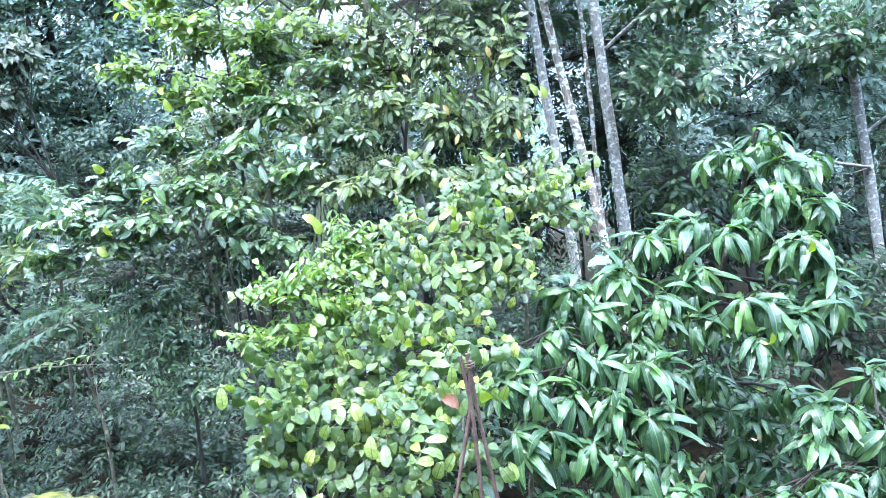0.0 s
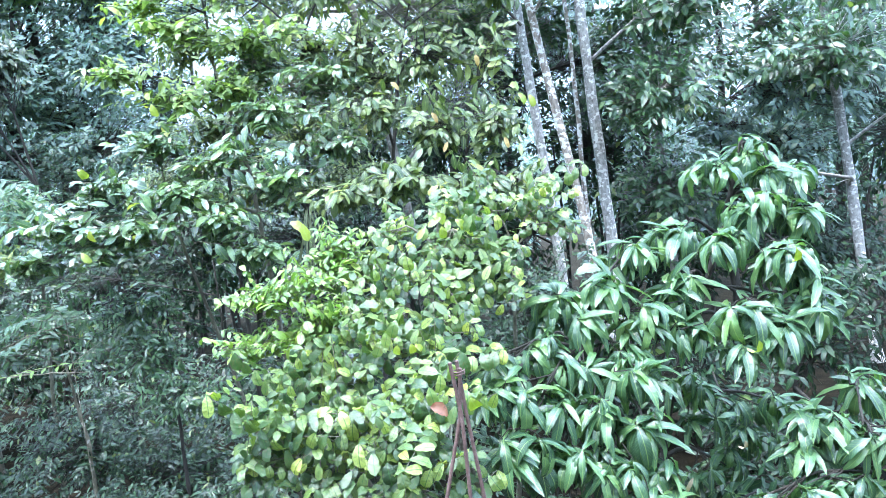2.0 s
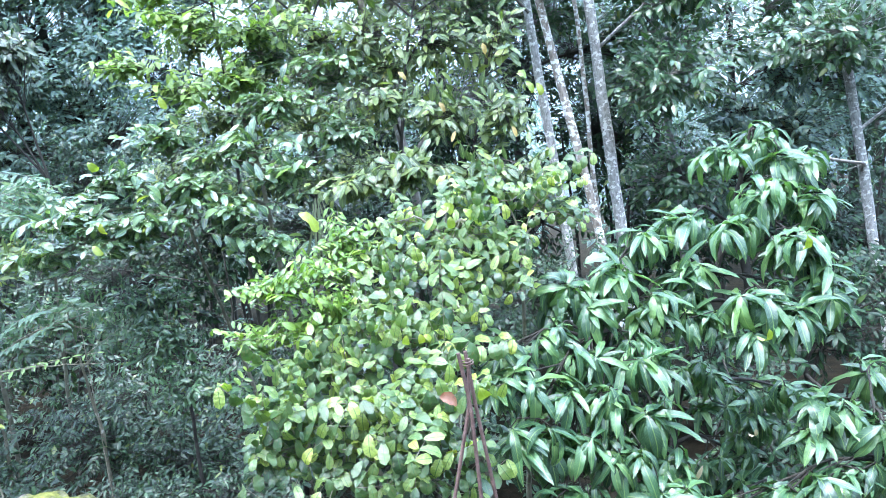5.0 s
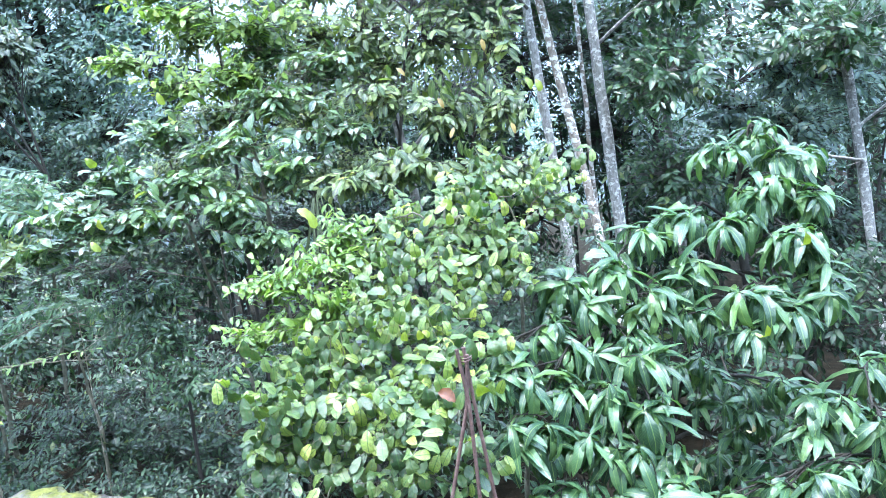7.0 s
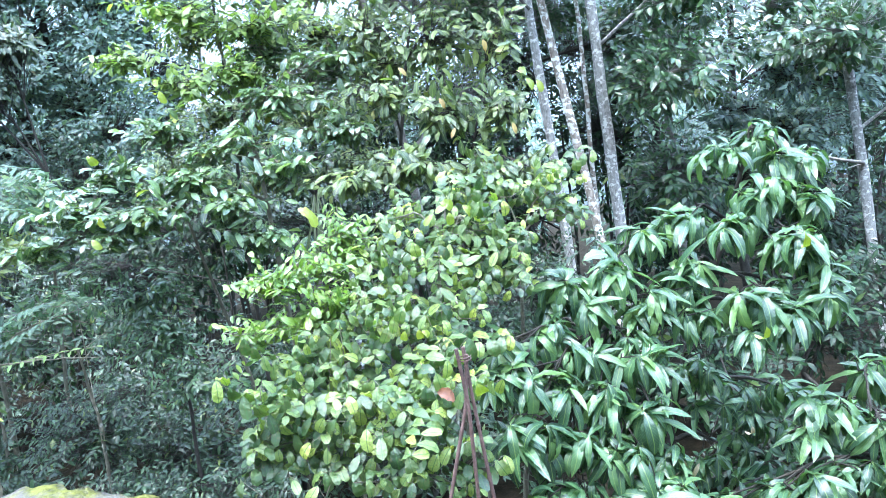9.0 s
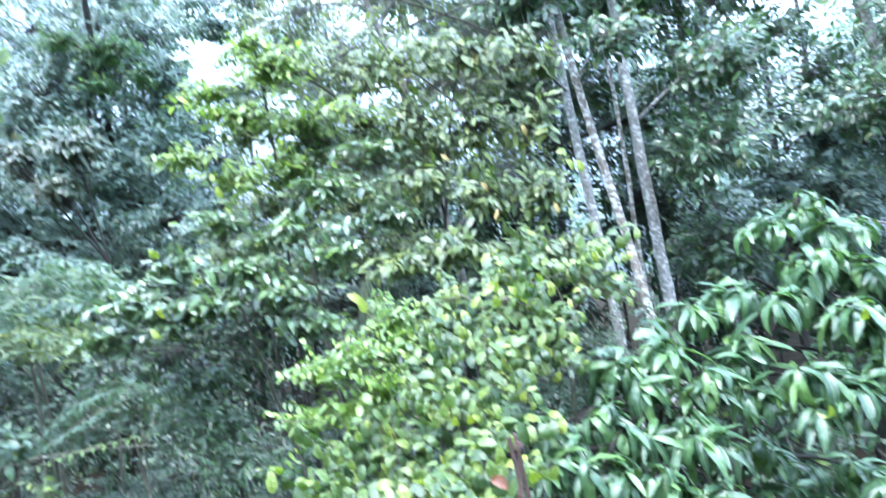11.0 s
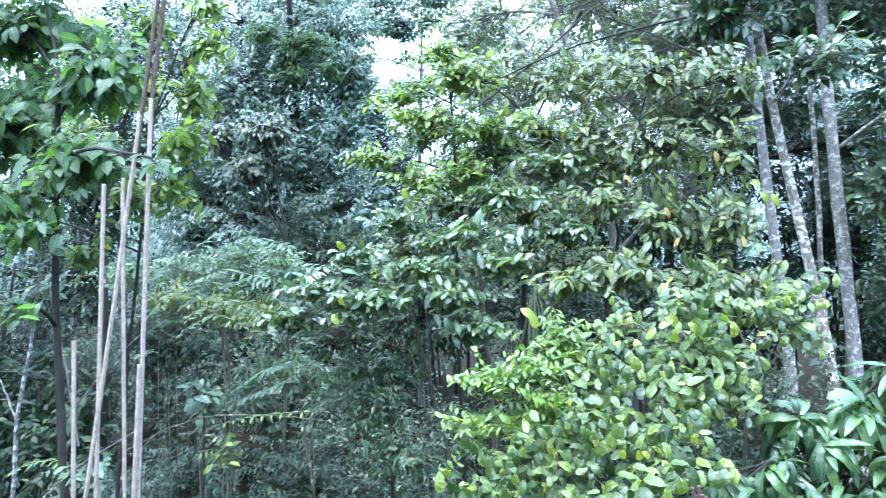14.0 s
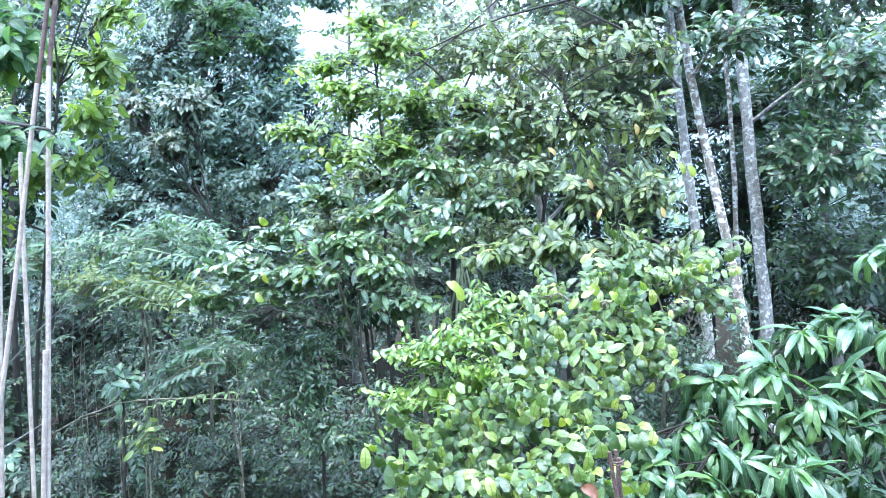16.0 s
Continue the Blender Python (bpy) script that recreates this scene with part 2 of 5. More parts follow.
def ground_material():
    m, n, l, b = shader("forest_floor")
    t = noise_tex(n, l, 7, 8, 0.7)
    # soil tones lowered to stand for the deep shade on the floor
    r = ramp(n, [(0.3, (0.01, 0.009, 0.007)), (0.5, (0.025, 0.021, 0.014)), (0.62, (0.045, 0.034, 0.022)), (0.75, (0.018, 0.034, 0.012))])
    l.new(t.outputs[0], r.inputs[0])
    l.new(r.outputs[0], b.inputs["Base Color"])
    b.inputs["Roughness"].default_value, b.inputs["Specular IOR Level"].default_value = 1.0, 0.05
    f = noise_tex(n, l, 45, 6, 0.7)
    bump = n.new("ShaderNodeBump")
    bump.inputs["Strength"].default_value, bump.inputs["Distance"].default_value = 1.0, 0.03
    l.new(f.outputs[0], bump.inputs["Height"])
    l.new(bump.outputs[0], b.inputs["Normal"])
    return m


def moss_concrete():
    m, n, l, b = shader("mossy_concrete")
    t = noise_tex(n, l, 30, 7, 0.7)
    r = ramp(n, [(0.3, (0.09, 0.085, 0.08)), (0.7, (0.23, 0.21, 0.185))])
    l.new(t.outputs[0], r.inputs[0])
    p = noise_tex(n, l, 6, 5, 0.6)
    pr = ramp(n, [(0.43, (0, 0, 0)), (0.55, (1, 1, 1))])
    l.new(p.outputs[0], pr.inputs[0])
    mr = ramp(n, [(0.3, (0.07, 0.08, 0.012)), (0.7, (0.27, 0.27, 0.06))])
    l.new(t.outputs[0], mr.inputs[0])
    mx = n.new("ShaderNodeMixRGB")
    l.new(pr.outputs[0], mx.inputs[0])
    l.new(r.outputs[0], mx.inputs[1])
    l.new(mr.outputs[0], mx.inputs[2])
    l.new(mx.outputs[0], b.inputs["Base Color"])
    b.inputs["Roughness"].default_value = 0.9
    bump = n.new("ShaderNodeBump")
    bump.inputs["Strength"].default_value, bump.inputs["Distance"].default_value = 0.9, 0.015
    l.new(math_node(n, l, "ADD", t.outputs[0], pr.outputs[0]), bump.inputs["Height"])
    l.new(bump.outputs[0], b.inputs["Normal"])
    return m


wall_grey = bark_material("rendered_wall", (0.22, 0.22, 0.21), (0.32, 0.32, 0.3), (0.26, 0.27, 0.25), 0.6, scale=3)
floor_soil = ground_material()
mossy = moss_concrete()


# ---- mesh helpers ----
rng = np.random.default_rng(7)


def unit(v):
    return v / np.maximum(np.linalg.norm(v, axis=-1, keepdims=True), 1e-9)


def as_mesh(name, verts, quads, tris, mat, uvs=None):
    """A mesh from arrays of corners, quads and triangles; uvs: one pair a vertex."""
    me = bpy.data.meshes.new(name)
    loops = np.concatenate([np.asarray(quads, int).ravel(), np.asarray(tris, int).ravel()])
    nq, ntri = len(quads), len(tris)
    starts = np.concatenate([np.arange(nq) * 4, nq * 4 + np.arange(ntri) * 3])
    me.vertices.add(len(verts))
    me.vertices.foreach_set("co", np.asarray(verts, np.float32).ravel())
    me.loops.add(len(loops))
    me.loops.foreach_set("vertex_index", loops.astype(np.int32))
    me.polygons.add(nq + ntri)
    me.polygons.foreach_set("loop_start", starts.astype(np.int32))
    me.polygons.foreach_set("use_smooth", np.ones(nq + ntri, bool))
    if uvs is not None:
        layer = me.uv_layers.new(name="UVMap")
        layer.data.foreach_set("uv", np.asarray(uvs, np.float32)[loops].ravel())
    me.update(calc_edges=True)
    me.materials.append(mat)
    return me


def child(name, me, parent, label="", m=None):
    ob = new(name, me)
    ob.parent = parent
    if m is not None:
        ob.matrix_basis = m
    return tagged(ob, label) if label else ob


def thing(name, base, label, category, group="", kind=""):
    ob = new(name)
    ob.location = base
    ob.empty_display_size = 0.1
    return tagged(ob, label, category, group, kind)


def leaf_shape(width, segs, fold=0.25, droop=0.3, wavy=0.0, belly=0.45, tip=1.0, twist=0.0, phase=0.0, sickle=0.0):
    """A leaf one long, along y, its face up: a midrib, two folded halves. belly: where it is widest; tip: how drawn out."""
    verts, uvs, quads, tris = [(0, 0, 0)], [(0.5, 0)], [], []
    bend = max(0.05, 1.7 * droop)
    for i in range(1, segs):
        v = i / segs
        w = (v / belly) if v < belly else ((1 - v) / (1 - belly)) ** tip
        half = width / 2 * math.sin(min(1, w) * math.pi / 2) ** 0.8
        z, y = -(1 - math.cos(bend * v)) / bend, math.sin(bend * v) / bend
        for s in (-1, 0, 1):
            up = fold * half * abs(s) + wavy * width * abs(s) * math.sin(v * 17 + s * 1.3 + phase)
            verts.append((s * half + (twist * 0.2 + sickle) * v * v, y, z + up + twist * s * half * v))
            uvs.append((0.5 + 0.5 * s * half / (width / 2), v))
    verts.append((twist * 0.2 + sickle, math.sin(bend) / bend, -(1 - math.cos(bend)) / bend))
    uvs.append((0.5, 1))
    end = len(verts) - 1
    tris += [(0, 2, 1), (0, 3, 2)]
    for i in range(segs - 2):
        a = 1 + 3 * i
        quads += [(a, a + 1, a + 4, a + 3), (a + 1, a + 2, a + 5, a + 4)]
    a = 1 + 3 * (segs - 2)
    tris += [(a, a + 1, end), (a + 1, a + 2, end)]
    return np.array(verts, float), np.array(quads, int).reshape(-1, 4), np.array(tris, int), np.array(uvs, float)


def leaf_kinds(width, segs, n=4, **kw):
    d, wv = kw.pop("droop", 0.25), kw.pop("wavy", 0.0)
    return [leaf_shape(width * (0.88 + 0.24 * k / max(1, n - 1)), segs, droop=d * (0.4 + 1.2 * k / max(1, n - 1)), wavy=wv * (0.6 + 0.3 * k),
                       twist=0.5 * (-1) ** k * (k % 3) / 2, phase=2.1 * k, sickle=0.14 * math.sin(2.4 * k), **kw) for k in range(n)]


def turns(d, up):
    """Rotation matrices whose y is d and whose z is near up."""
    y = unit(d)
    x = unit(np.cross(y, up))
    z = np.cross(x, y)
    return np.stack([x, y, z], axis=-1)


def leaf_arrays(kinds, pos, R, size, pick):
    V, Q, T, U, off = [], [], [], [], 0
    for k, (v, q, t, u) in enumerate(kinds):
        idx = np.where(pick == k)[0]
        if not len(idx):
            continue
        w = np.einsum("nij,vj->nvi", R[idx], v) * size[idx, None, None] + pos[idx, None, :]
        nv, n = len(v), len(idx)
        step = (np.arange(n) * nv + off)[:, None, None]
        V.append(w.reshape(-1, 3))
        Q.append((q[None] + step).reshape(-1, 4))
        T.append((t[None] + step).reshape(-1, 3))
        U.append(np.tile(u, (n, 1)))
        off += n * nv
    return np.concatenate(V), np.concatenate(Q), np.concatenate(T), np.concatenate(U)


def tube_arrays(paths, sides=5):
    """Tapered tubes: each path is (points, radius at the start, radius at the end)."""
    V, Q, T, off = [], [], [], 0
    ang = np.arange(sides) * 2 * np.pi / sides
    for pts, r0, r1 in paths:
        pts = np.asarray(pts, float)
        k = len(pts)
        tan = unit(np.gradient(pts, axis=0))
        ref = np.array([0.31, 0.87, 0.38])
        x = unit(np.cross(tan, ref))
        z = np.cross(x, tan)
        rad = np.asarray(r0, float) if np.ndim(r0) else np.linspace(r0, r1, k)
        ring = pts[:, None, :] + rad[:, None, None] * (np.cos(ang)[None, :, None] * x[:, None, :] + np.sin(ang)[None, :, None] * z[:, None, :])
        V.append(ring.reshape(-1, 3))
        i = np.arange(k - 1)[:, None] * sides
        j = np.arange(sides)[None, :]
        j2 = (j + 1) % sides
        Q.append(np.stack([i + j, i + j2, i + sides + j2, i + sides + j], -1).reshape(-1, 4) + off)
        cap = off + (k - 1) * sides
        T.append(np.array([(cap, cap + a, cap + a + 1) for a in range(1, sides - 1)]))
        off += k * sides
    return np.concatenate(V), np.concatenate(Q), np.concatenate(T)


def tube_mesh(name, paths, mat, base, sides=5):
    v, q, t = tube_arrays(paths, sides)
    return as_mesh(name, v - np.asarray(base), q, t, mat)


def bent(points, n=12, wobble=0.0):
    """A smooth line through a few points, with some irregular bends."""
    p = np.asarray(points, float)
    s = np.linspace(0, len(p) - 1, n)
    line = np.stack([np.interp(s, np.arange(len(p)), p[:, a]) for a in range(3)], 1)
    for _ in range(2):
        line[1:-1] = 0.25 * line[:-2] + 0.5 * line[1:-1] + 0.25 * line[2:]
    if wobble:
        ease = np.sin(np.linspace(0, np.pi, n))[:, None]
        line += ease * np.cumsum(rng.normal(0, wobble, (n, 3)), axis=0) * 0.4
    return line


def whorl(tip, axis, n, size):
    """Leaves set round a shoot's end, arching out and hanging."""
    a = np.arange(n) * 2.39996 + rng.uniform(0, 6.28)
    axis = unit(np.asarray(axis))
    u = unit(np.cross(axis, (0.2, 0.1, 1.0)))
    w = np.cross(axis, u)
    lift = rng.uniform(-0.1, 0.8, n)[:, None]
    d = unit(np.cos(a)[:, None] * u + np.sin(a)[:, None] * w + lift * axis)
    d = unit(d + np.array([0, 0, -1]) * rng.uniform(0.15, 0.8, n)[:, None])
    up = unit(axis * 0.7 + np.array([0, -0.25, 0.8]) + rng.normal(0, 0.22, (n, 3)))
    p = np.asarray(tip) - axis * rng.uniform(0, 0.05, n)[:, None]
    return p, d, up, size * rng.uniform(0.72, 1.12, n)


def spray(tip, axis, n, size, droop=0.35, spread=0.9, length=None, face=(0, -0.35, 0.8), paired=False):
    """Leaves set to both sides of a twig's end, and one at its tip."""
    axis = unit(np.asarray(axis) + np.array([0, 0, -droop * 0.4]))
    length = length or size * 0.5 * n / 1.6
    side = unit(np.cross(axis, np.array(face) + rng.normal(0, 0.25, 3)))
    f = (np.arange(n) + 0.5) / n
    if paired:
        f = (np.arange(n) // 2 * 2 + 1.0) / n
    s = np.where(np.arange(n) % 2, 1.0, -1.0)[:, None]
    p = np.asarray(tip) + axis * ((f - 1) * length)[:, None]
    d = unit(axis * rng.uniform(0.35, 0.7, n)[:, None] + s * side * spread + np.array([0, 0, -1]) * (droop * rng.uniform(0.4, 1.5, n))[:, None] + rng.normal(0, 0.12, (n, 3)))
    d[-1] = unit(axis + np.array([0, 0, -droop]))
    up = unit(np.array(face) + rng.normal(0, 0.3, (n, 3)))
    return p, d, up, size * rng.uniform(0.7, 1.15, n)


def pinnate(tip, axis, n, size, face):
    """A hanging spray: leaves in neat pairs along a curved stalk, one at its end."""
    axis = unit(np.asarray(axis))
    n = n // 2 * 2 + 1
    f = np.minimum((np.arange(n) // 2 + 1) / (n // 2 + 1), 1.0)
    length = size * 0.36 * n
    side = unit(np.cross(axis, np.array(face) + rng.normal(0, 0.25, 3)))
    s = np.where(np.arange(n) % 2, 1.0, -1.0)[:, None]
    p = np.asarray(tip) + length * (axis * (f - 1)[:, None] - np.array([0, 0, 0.22]) * (f ** 2)[:, None] + np.array([0, 0, 0.22]))
    d = unit(axis * 0.5 + s * side + np.array([0, 0, -1]) * rng.uniform(-0.1, 0.4, n)[:, None] + rng.normal(0, 0.12, (n, 3)))
    d[-1] = unit(axis + np.array([0, 0, -0.4]))
    up = unit(np.array(face) + s * side * 0.25 + rng.normal(0, 0.16, (n, 3)))
    return p, d, up, size * (0.72 + 0.34 * np.sin(np.pi * (0.2 + 0.65 * f))) * rng.uniform(0.86, 1.08, n)


def lobe_points(lobe, hollow=0.45):
    """Places spread through a lobe of the crown, thicker towards its rim, with clumps and gaps."""
    cx, cy, cz, rx, ry, rz, n = lobe
    d = unit(rng.normal(0, 1, (n, 3)))
    r = hollow + (1 - hollow) * rng.uniform(0, 1, n) ** 0.6
    r *= 1 + 0.28 * np.sin(d[:, 0] * 5 + cx * 9) * np.cos(d[:, 2] * 6 + cz * 7)
    c, rad = np.array([cx, cy, cz]), np.array([rx, ry, rz])
    return c + d * r[:, None] * rad, unit(d * rad), c


def plant(name, label, category, stems, lobes, kinds, mat, size, style="spray", count=7, single=None, singles=0, bark=None, twig=0.004,
          outward=0.8, rise=0.25, forward=0.35, group="", droop=0.35, leaf_label="", face=(0, -0.6, 0.75), hollow=0.4, length=None, limb=0.016, dens=1.0, paired=False, west=-1e9):
    """A tree or shrub: its stems, a limb into each lobe of the crown, twigs, and leaves. stems: (points, radius at the foot, radius at the top)."""
    base = np.array([stems[0][0][0][0], stems[0][0][0][1], 0.0])
    top = thing(name, base, label, category, group)
    bark = bark or twig_bark
    lines = []
    for pts, r0, r1 in stems:
        line = bent(pts, 16, 0.012)
        lines.append((line, r0, r1))
        rad = np.linspace(r0, r1, 16) * (1 + 0.06 * np.sin(np.arange(16) * 1.9))
        rad[0] *= 1.35
        child("trunk", tube_mesh("trunk", [(line, rad, None)], bark, base, 10), top)
    trunk_pts = np.concatenate([ln for ln, _, _ in lines])
    trunk_rad = np.concatenate([np.linspace(a, b, 16) for _, a, b in lines])
    twigs, P, D, UP, S, limbs, owner = [], [], [], [], [], [], []
    for lobe in lobes:
        pts, out, c = lobe_points((*lobe[:6], int(lobe[6] * dens)), hollow)
        low = trunk_pts + np.array([0, 0, 0.35 * min(1.0, lobe[5] * 2)])
        at = int(np.argmin(np.linalg.norm(low - c, axis=1)))
        foot = trunk_pts[at]
        mid = foot * 0.45 + c * 0.55 + np.array([0, 0, 0.06])
        line = bent([foot, mid, c], 9, 0.01)
        r = min(limb, trunk_rad[at] * 0.75)
        limbs.append(child("branch", tube_mesh("branch", [(line, r, r * 0.35)], bark, base, 7), top))
        for p, o in zip(pts, out):
            start = line[rng.integers(4, 9)]
            bend = start * 0.45 + p * 0.55 + rng.normal(0, 0.02, 3) + np.array([0, 0, -0.02])
            twigs.append((np.array([start, bend, p]), twig, twig * 0.4))
            axis = unit(o * outward + np.array([0, -forward, rise]) + rng.normal(0, 0.25, 3))
            grown = size * rng.uniform(0.7, 1.22)
            k = max(3, int(round(count + rng.normal(0, count * 0.18))))
            if style == "whorl":
                got = whorl(p, axis, k, grown)
            elif style == "pinnate":
                got = pinnate(p, axis, k, grown, face)
            else:
                got = spray(p, axis, k, grown, droop, face=face, length=length, paired=paired)
            back = max(0.0, west - float(got[0][:, 0].min()))
            got[0][:, 0] += back
            twigs[-1][0][1:, 0] += back
            for store, value in zip((P, D, UP, S), got):
                store.append(value)
            owner += [len(limbs) - 1] * len(got[0])
            if style != "whorl" and kinds is not SMALL and kinds is not FARLEAF:
                twigs.append((np.array([got[0][0], (got[0][0] + got[0][-1]) / 2, got[0][-1]]), twig * 0.55, twig * 0.3))
    tagged(child("fine_branching", tube_mesh("fine_branching", twigs, bark, base, 3), top), kind="stuff")
    P, D, UP, S = (np.concatenate(a) for a in (P, D, UP, S))
    R = turns(D, UP)
    pick = rng.integers(0, len(kinds), len(P))
    alone = np.zeros(len(P), bool)
    if singles:
        alone[np.argsort(P[:, 1] + 0.15 * rng.uniform(0, 1, len(P)))[:singles]] = True
        shapes = [as_mesh("leaf", v, q, t, single, u) for v, q, t, u in kinds]
        for i in np.where(alone)[0]:
            m = Matrix([[*(R[i, r] * S[i]), P[i, r] - base[r]] for r in range(3)] + [[0, 0, 0, 1]])
            child("leaf", shapes[pick[i]], limbs[owner[i]], "", m)
    rest = ~alone
    v, q, t, u = leaf_arrays(kinds, P[rest] - base, R[rest], S[rest], pick[rest])
    tagged(child("foliage", as_mesh("foliage", v, q, t, mat, u), top, leaf_label), kind="stuff")
    return top


# ---- ground ----
def build_ground():
    xs = np.concatenate([[-400, -120, -40], np.linspace(-12, 12, 61), [40, 120, 400]])
    ys = np.concatenate([[-400, -60], np.linspace(-6, 26, 81), [60, 400]])
    gx, gy = np.meshgrid(xs, ys)
    gz = np.array([[0.10 * noise.noise((x * 0.5, y * 0.5, 0)) + 0.03 * noise.noise((x * 2, y * 2, 3)) if abs(x) < 13 and -7 < y < 27 else 0.0
                    for x in xs] for y in ys]) - 0.03
    v = np.stack([gx, gy, gz], -1).reshape(-1, 3)
    w = len(xs)
    i = (np.arange(len(ys) - 1)[:, None] * w + np.arange(w - 1)[None]).ravel()
    q = np.stack([i, i + 1, i + w + 1, i + w], -1)
    ob = new("ground", as_mesh("ground", v, q, np.zeros((0, 3), int), floor_soil))
    tagged(ob, "forest soil with leaf litter and moss, darkened for the deep shade", "ground", kind="structure")


build_ground()


# ---- unseen plain wall added behind the camera to block low sky light ----
def build_wall():
    bm = bmesh.new()
    bmesh.ops.create_cube(bm, size=1, matrix=Matrix.Translation((0, -3.6, 2.2)) @ Matrix.Diagonal((16, 0.2, 4.6, 1)))
    bmesh.ops.bevel(bm, geom=bm.edges[:], offset=0.01, segments=1, affect="EDGES")
    me = bpy.data.meshes.new("sky_block_wall")
    bm.to_mesh(me)
    bm.free()
    me.materials.append(wall_grey)
    tagged(new("sky_block_wall", me), "unseen plain grey wall added to block low sky light", "wall", kind="structure")


build_wall()


# ---- mossy ledge ----
def build_ledge():
    base = np.array([-1.77, 2.6, 0.0])
    top = thing("concrete_ledge", base, "broken grey concrete ledge overgrown with yellow moss", "ledge")
    n, m = 48, 20
    u, w = np.meshgrid(np.linspace(-1, 1, n), np.linspace(0, 1, m))
    prof = np.where(w < 0.5, w * 2, 1)
    depth = np.where(w < 0.5, 0.0, (w - 0.5) * 2)
    x = u * 0.47
    h = np.vectorize(lambda a, b: noise.noise((a * 5, b * 4, 1.7)))(x, depth)
    h2 = np.vectorize(lambda a, b: noise.noise((a * 17, b * 14, 5.7)))(x, depth)
    height = 0.676 - 0.12 * np.maximum(u + 0.1, 0) ** 1.1 - 0.1 * np.maximum(-0.4 - u, 0) + 0.022 * h + 0.012 * h2
    z = prof * height
    y = -0.15 + depth * 0.3 + 0.03 * h2 + 0.04 * (1 - prof) * h - 0.05 * (prof > 0.97) * (depth < 0.02)
    v = np.stack([x, y, z], -1).reshape(-1, 3)
    i = (np.arange(m - 1)[:, None] * n + np.arange(n - 1)[None]).ravel()
    q = np.stack([i, i + 1, i + n + 1, i + n], -1)
    back = len(v)
    rim = v.reshape(m, n, 3)
    skirt = rim[-1].copy()
    skirt[:, 2] = 0
    v = np.concatenate([v, skirt])
    j = np.arange(n - 1)
    q = np.concatenate([q, np.stack([(m - 1) * n + j, (m - 1) * n + j + 1, back + j + 1, back + j], -1)])
    child("slab", as_mesh("slab", v, q, np.zeros((0, 3), int), mossy), top)


build_ledge()


# ---- reinforcing bars ----
def ribbed_bar(name, pts, radius, mat, parent, base, pitch=0.008, rib=1.15):
    """A deformed steel bar: close raised ribs across it and two ribs along it."""
    p = np.asarray(pts, float)
    seg = np.linalg.norm(np.diff(p, axis=0), axis=1)
    total = seg.sum()
    n = int(total / pitch) * 3
    s = np.linspace(0, total, n)
    cum = np.concatenate([[0], np.cumsum(seg)])
    line = np.stack([np.interp(s, cum, p[:, a]) for a in range(3)], 1)
    for _ in range(30):
        line[1:-1] = 0.25 * line[:-2] + 0.5 * line[1:-1] + 0.25 * line[2:]
    rad = radius * np.where(np.arange(n) % 3 == 1, rib, 0.94)
    v, q, t = tube_arrays([(line, rad, None)], 7)
    return child(name, as_mesh(name, v - base, q, t, mat), parent)


def build_bars():
    base = np.array([-0.03, 1.46, 0.0])
    tied = thing("rebar_bundle", base, "three rusted ribbed steel bars tied together at the top", "rebar")
    ribbed_bar("bar", [(-0.19, 1.44, 0), (-0.085, 1.45, 0.98), (-0.025, 1.455, 1.19), (-0.012, 1.46, 1.3)], 0.0043, rust, tied, base)
    ribbed_bar("bar", [(-0.005, 1.45, 0), (-0.022, 1.45, 0.97), (-0.02, 1.44, 1.2), (-0.033, 1.44, 1.318)], 0.0043, rust, tied, base)
    ribbed_bar("bar", [(0.1, 1.48, 0), (0.012, 1.475, 0.97), (-0.01, 1.47, 1.2), (-0.018, 1.47, 1.315)], 0.0043, rust, tied, base)
    a = np.linspace(0, 4 * np.pi, 40)
    ring = np.stack([-0.018 + 0.015 * np.cos(a), 1.456 + 0.02 * np.sin(a), 1.285 + 0.012 * a / (4 * np.pi)], -1)
    child("tie_wire", tube_mesh("tie_wire", [(ring, 0.0016, 0.0016)], rust, base, 5), tied, "rusted tie wire")

    base = np.array([-2.0, 1.9, 0.0])
    tall = thing("rebar_column", base, "tall ribbed steel bars rising upright, pale below and darker above", "rebar")
    # the two long bars are lapped lengths, pale below and darker above
    for pts, r, mat in (
            ([(-2.105, 1.9, 0), (-2.12, 1.9, 1.0), (-2.14, 1.9, 1.615)], 0.0078, pale_rust),
            ([(-2.06, 1.93, 0), (-2.05, 1.93, 1.0), (-2.05, 1.93, 2.1), (-2.05, 1.93, 2.2)], 0.0077, pale_rust),
            ([(-2.2, 1.86, 0), (-2.05, 1.88, 1.05), (-1.955, 1.89, 1.73), (-1.885, 1.9, 2.29), (-1.863, 1.9, 2.44)], 0.0077, pale_rust),
            ([(-1.883, 1.905, 2.3), (-1.803, 1.905, 2.85), (-1.7, 1.905, 3.5)], 0.0077, rust),
            ([(-1.9, 1.96, 0), (-1.94, 1.95, 1.0), (-1.98, 1.95, 2.15), (-1.98, 1.95, 2.22)], 0.007, pale_rust),
            ([(-1.86, 1.91, 0), (-1.85, 1.91, 1.02), (-1.832, 1.91, 2.12), (-1.826, 1.91, 2.5)], 0.0082, pale_rust),
            ([(-1.83, 1.918, 2.35), (-1.826, 1.918, 2.55), (-1.785, 1.918, 2.85), (-1.68, 1.918, 3.5)], 0.008, rust),
            ([(-1.864, 1.895, 0), (-1.855, 1.895, 1.02), (-1.84, 1.895, 1.53)], 0.0078, pale_rust)):
        ribbed_bar("bar", pts, r, mat, tall, base, 0.0075, 1.12)

build_bars()

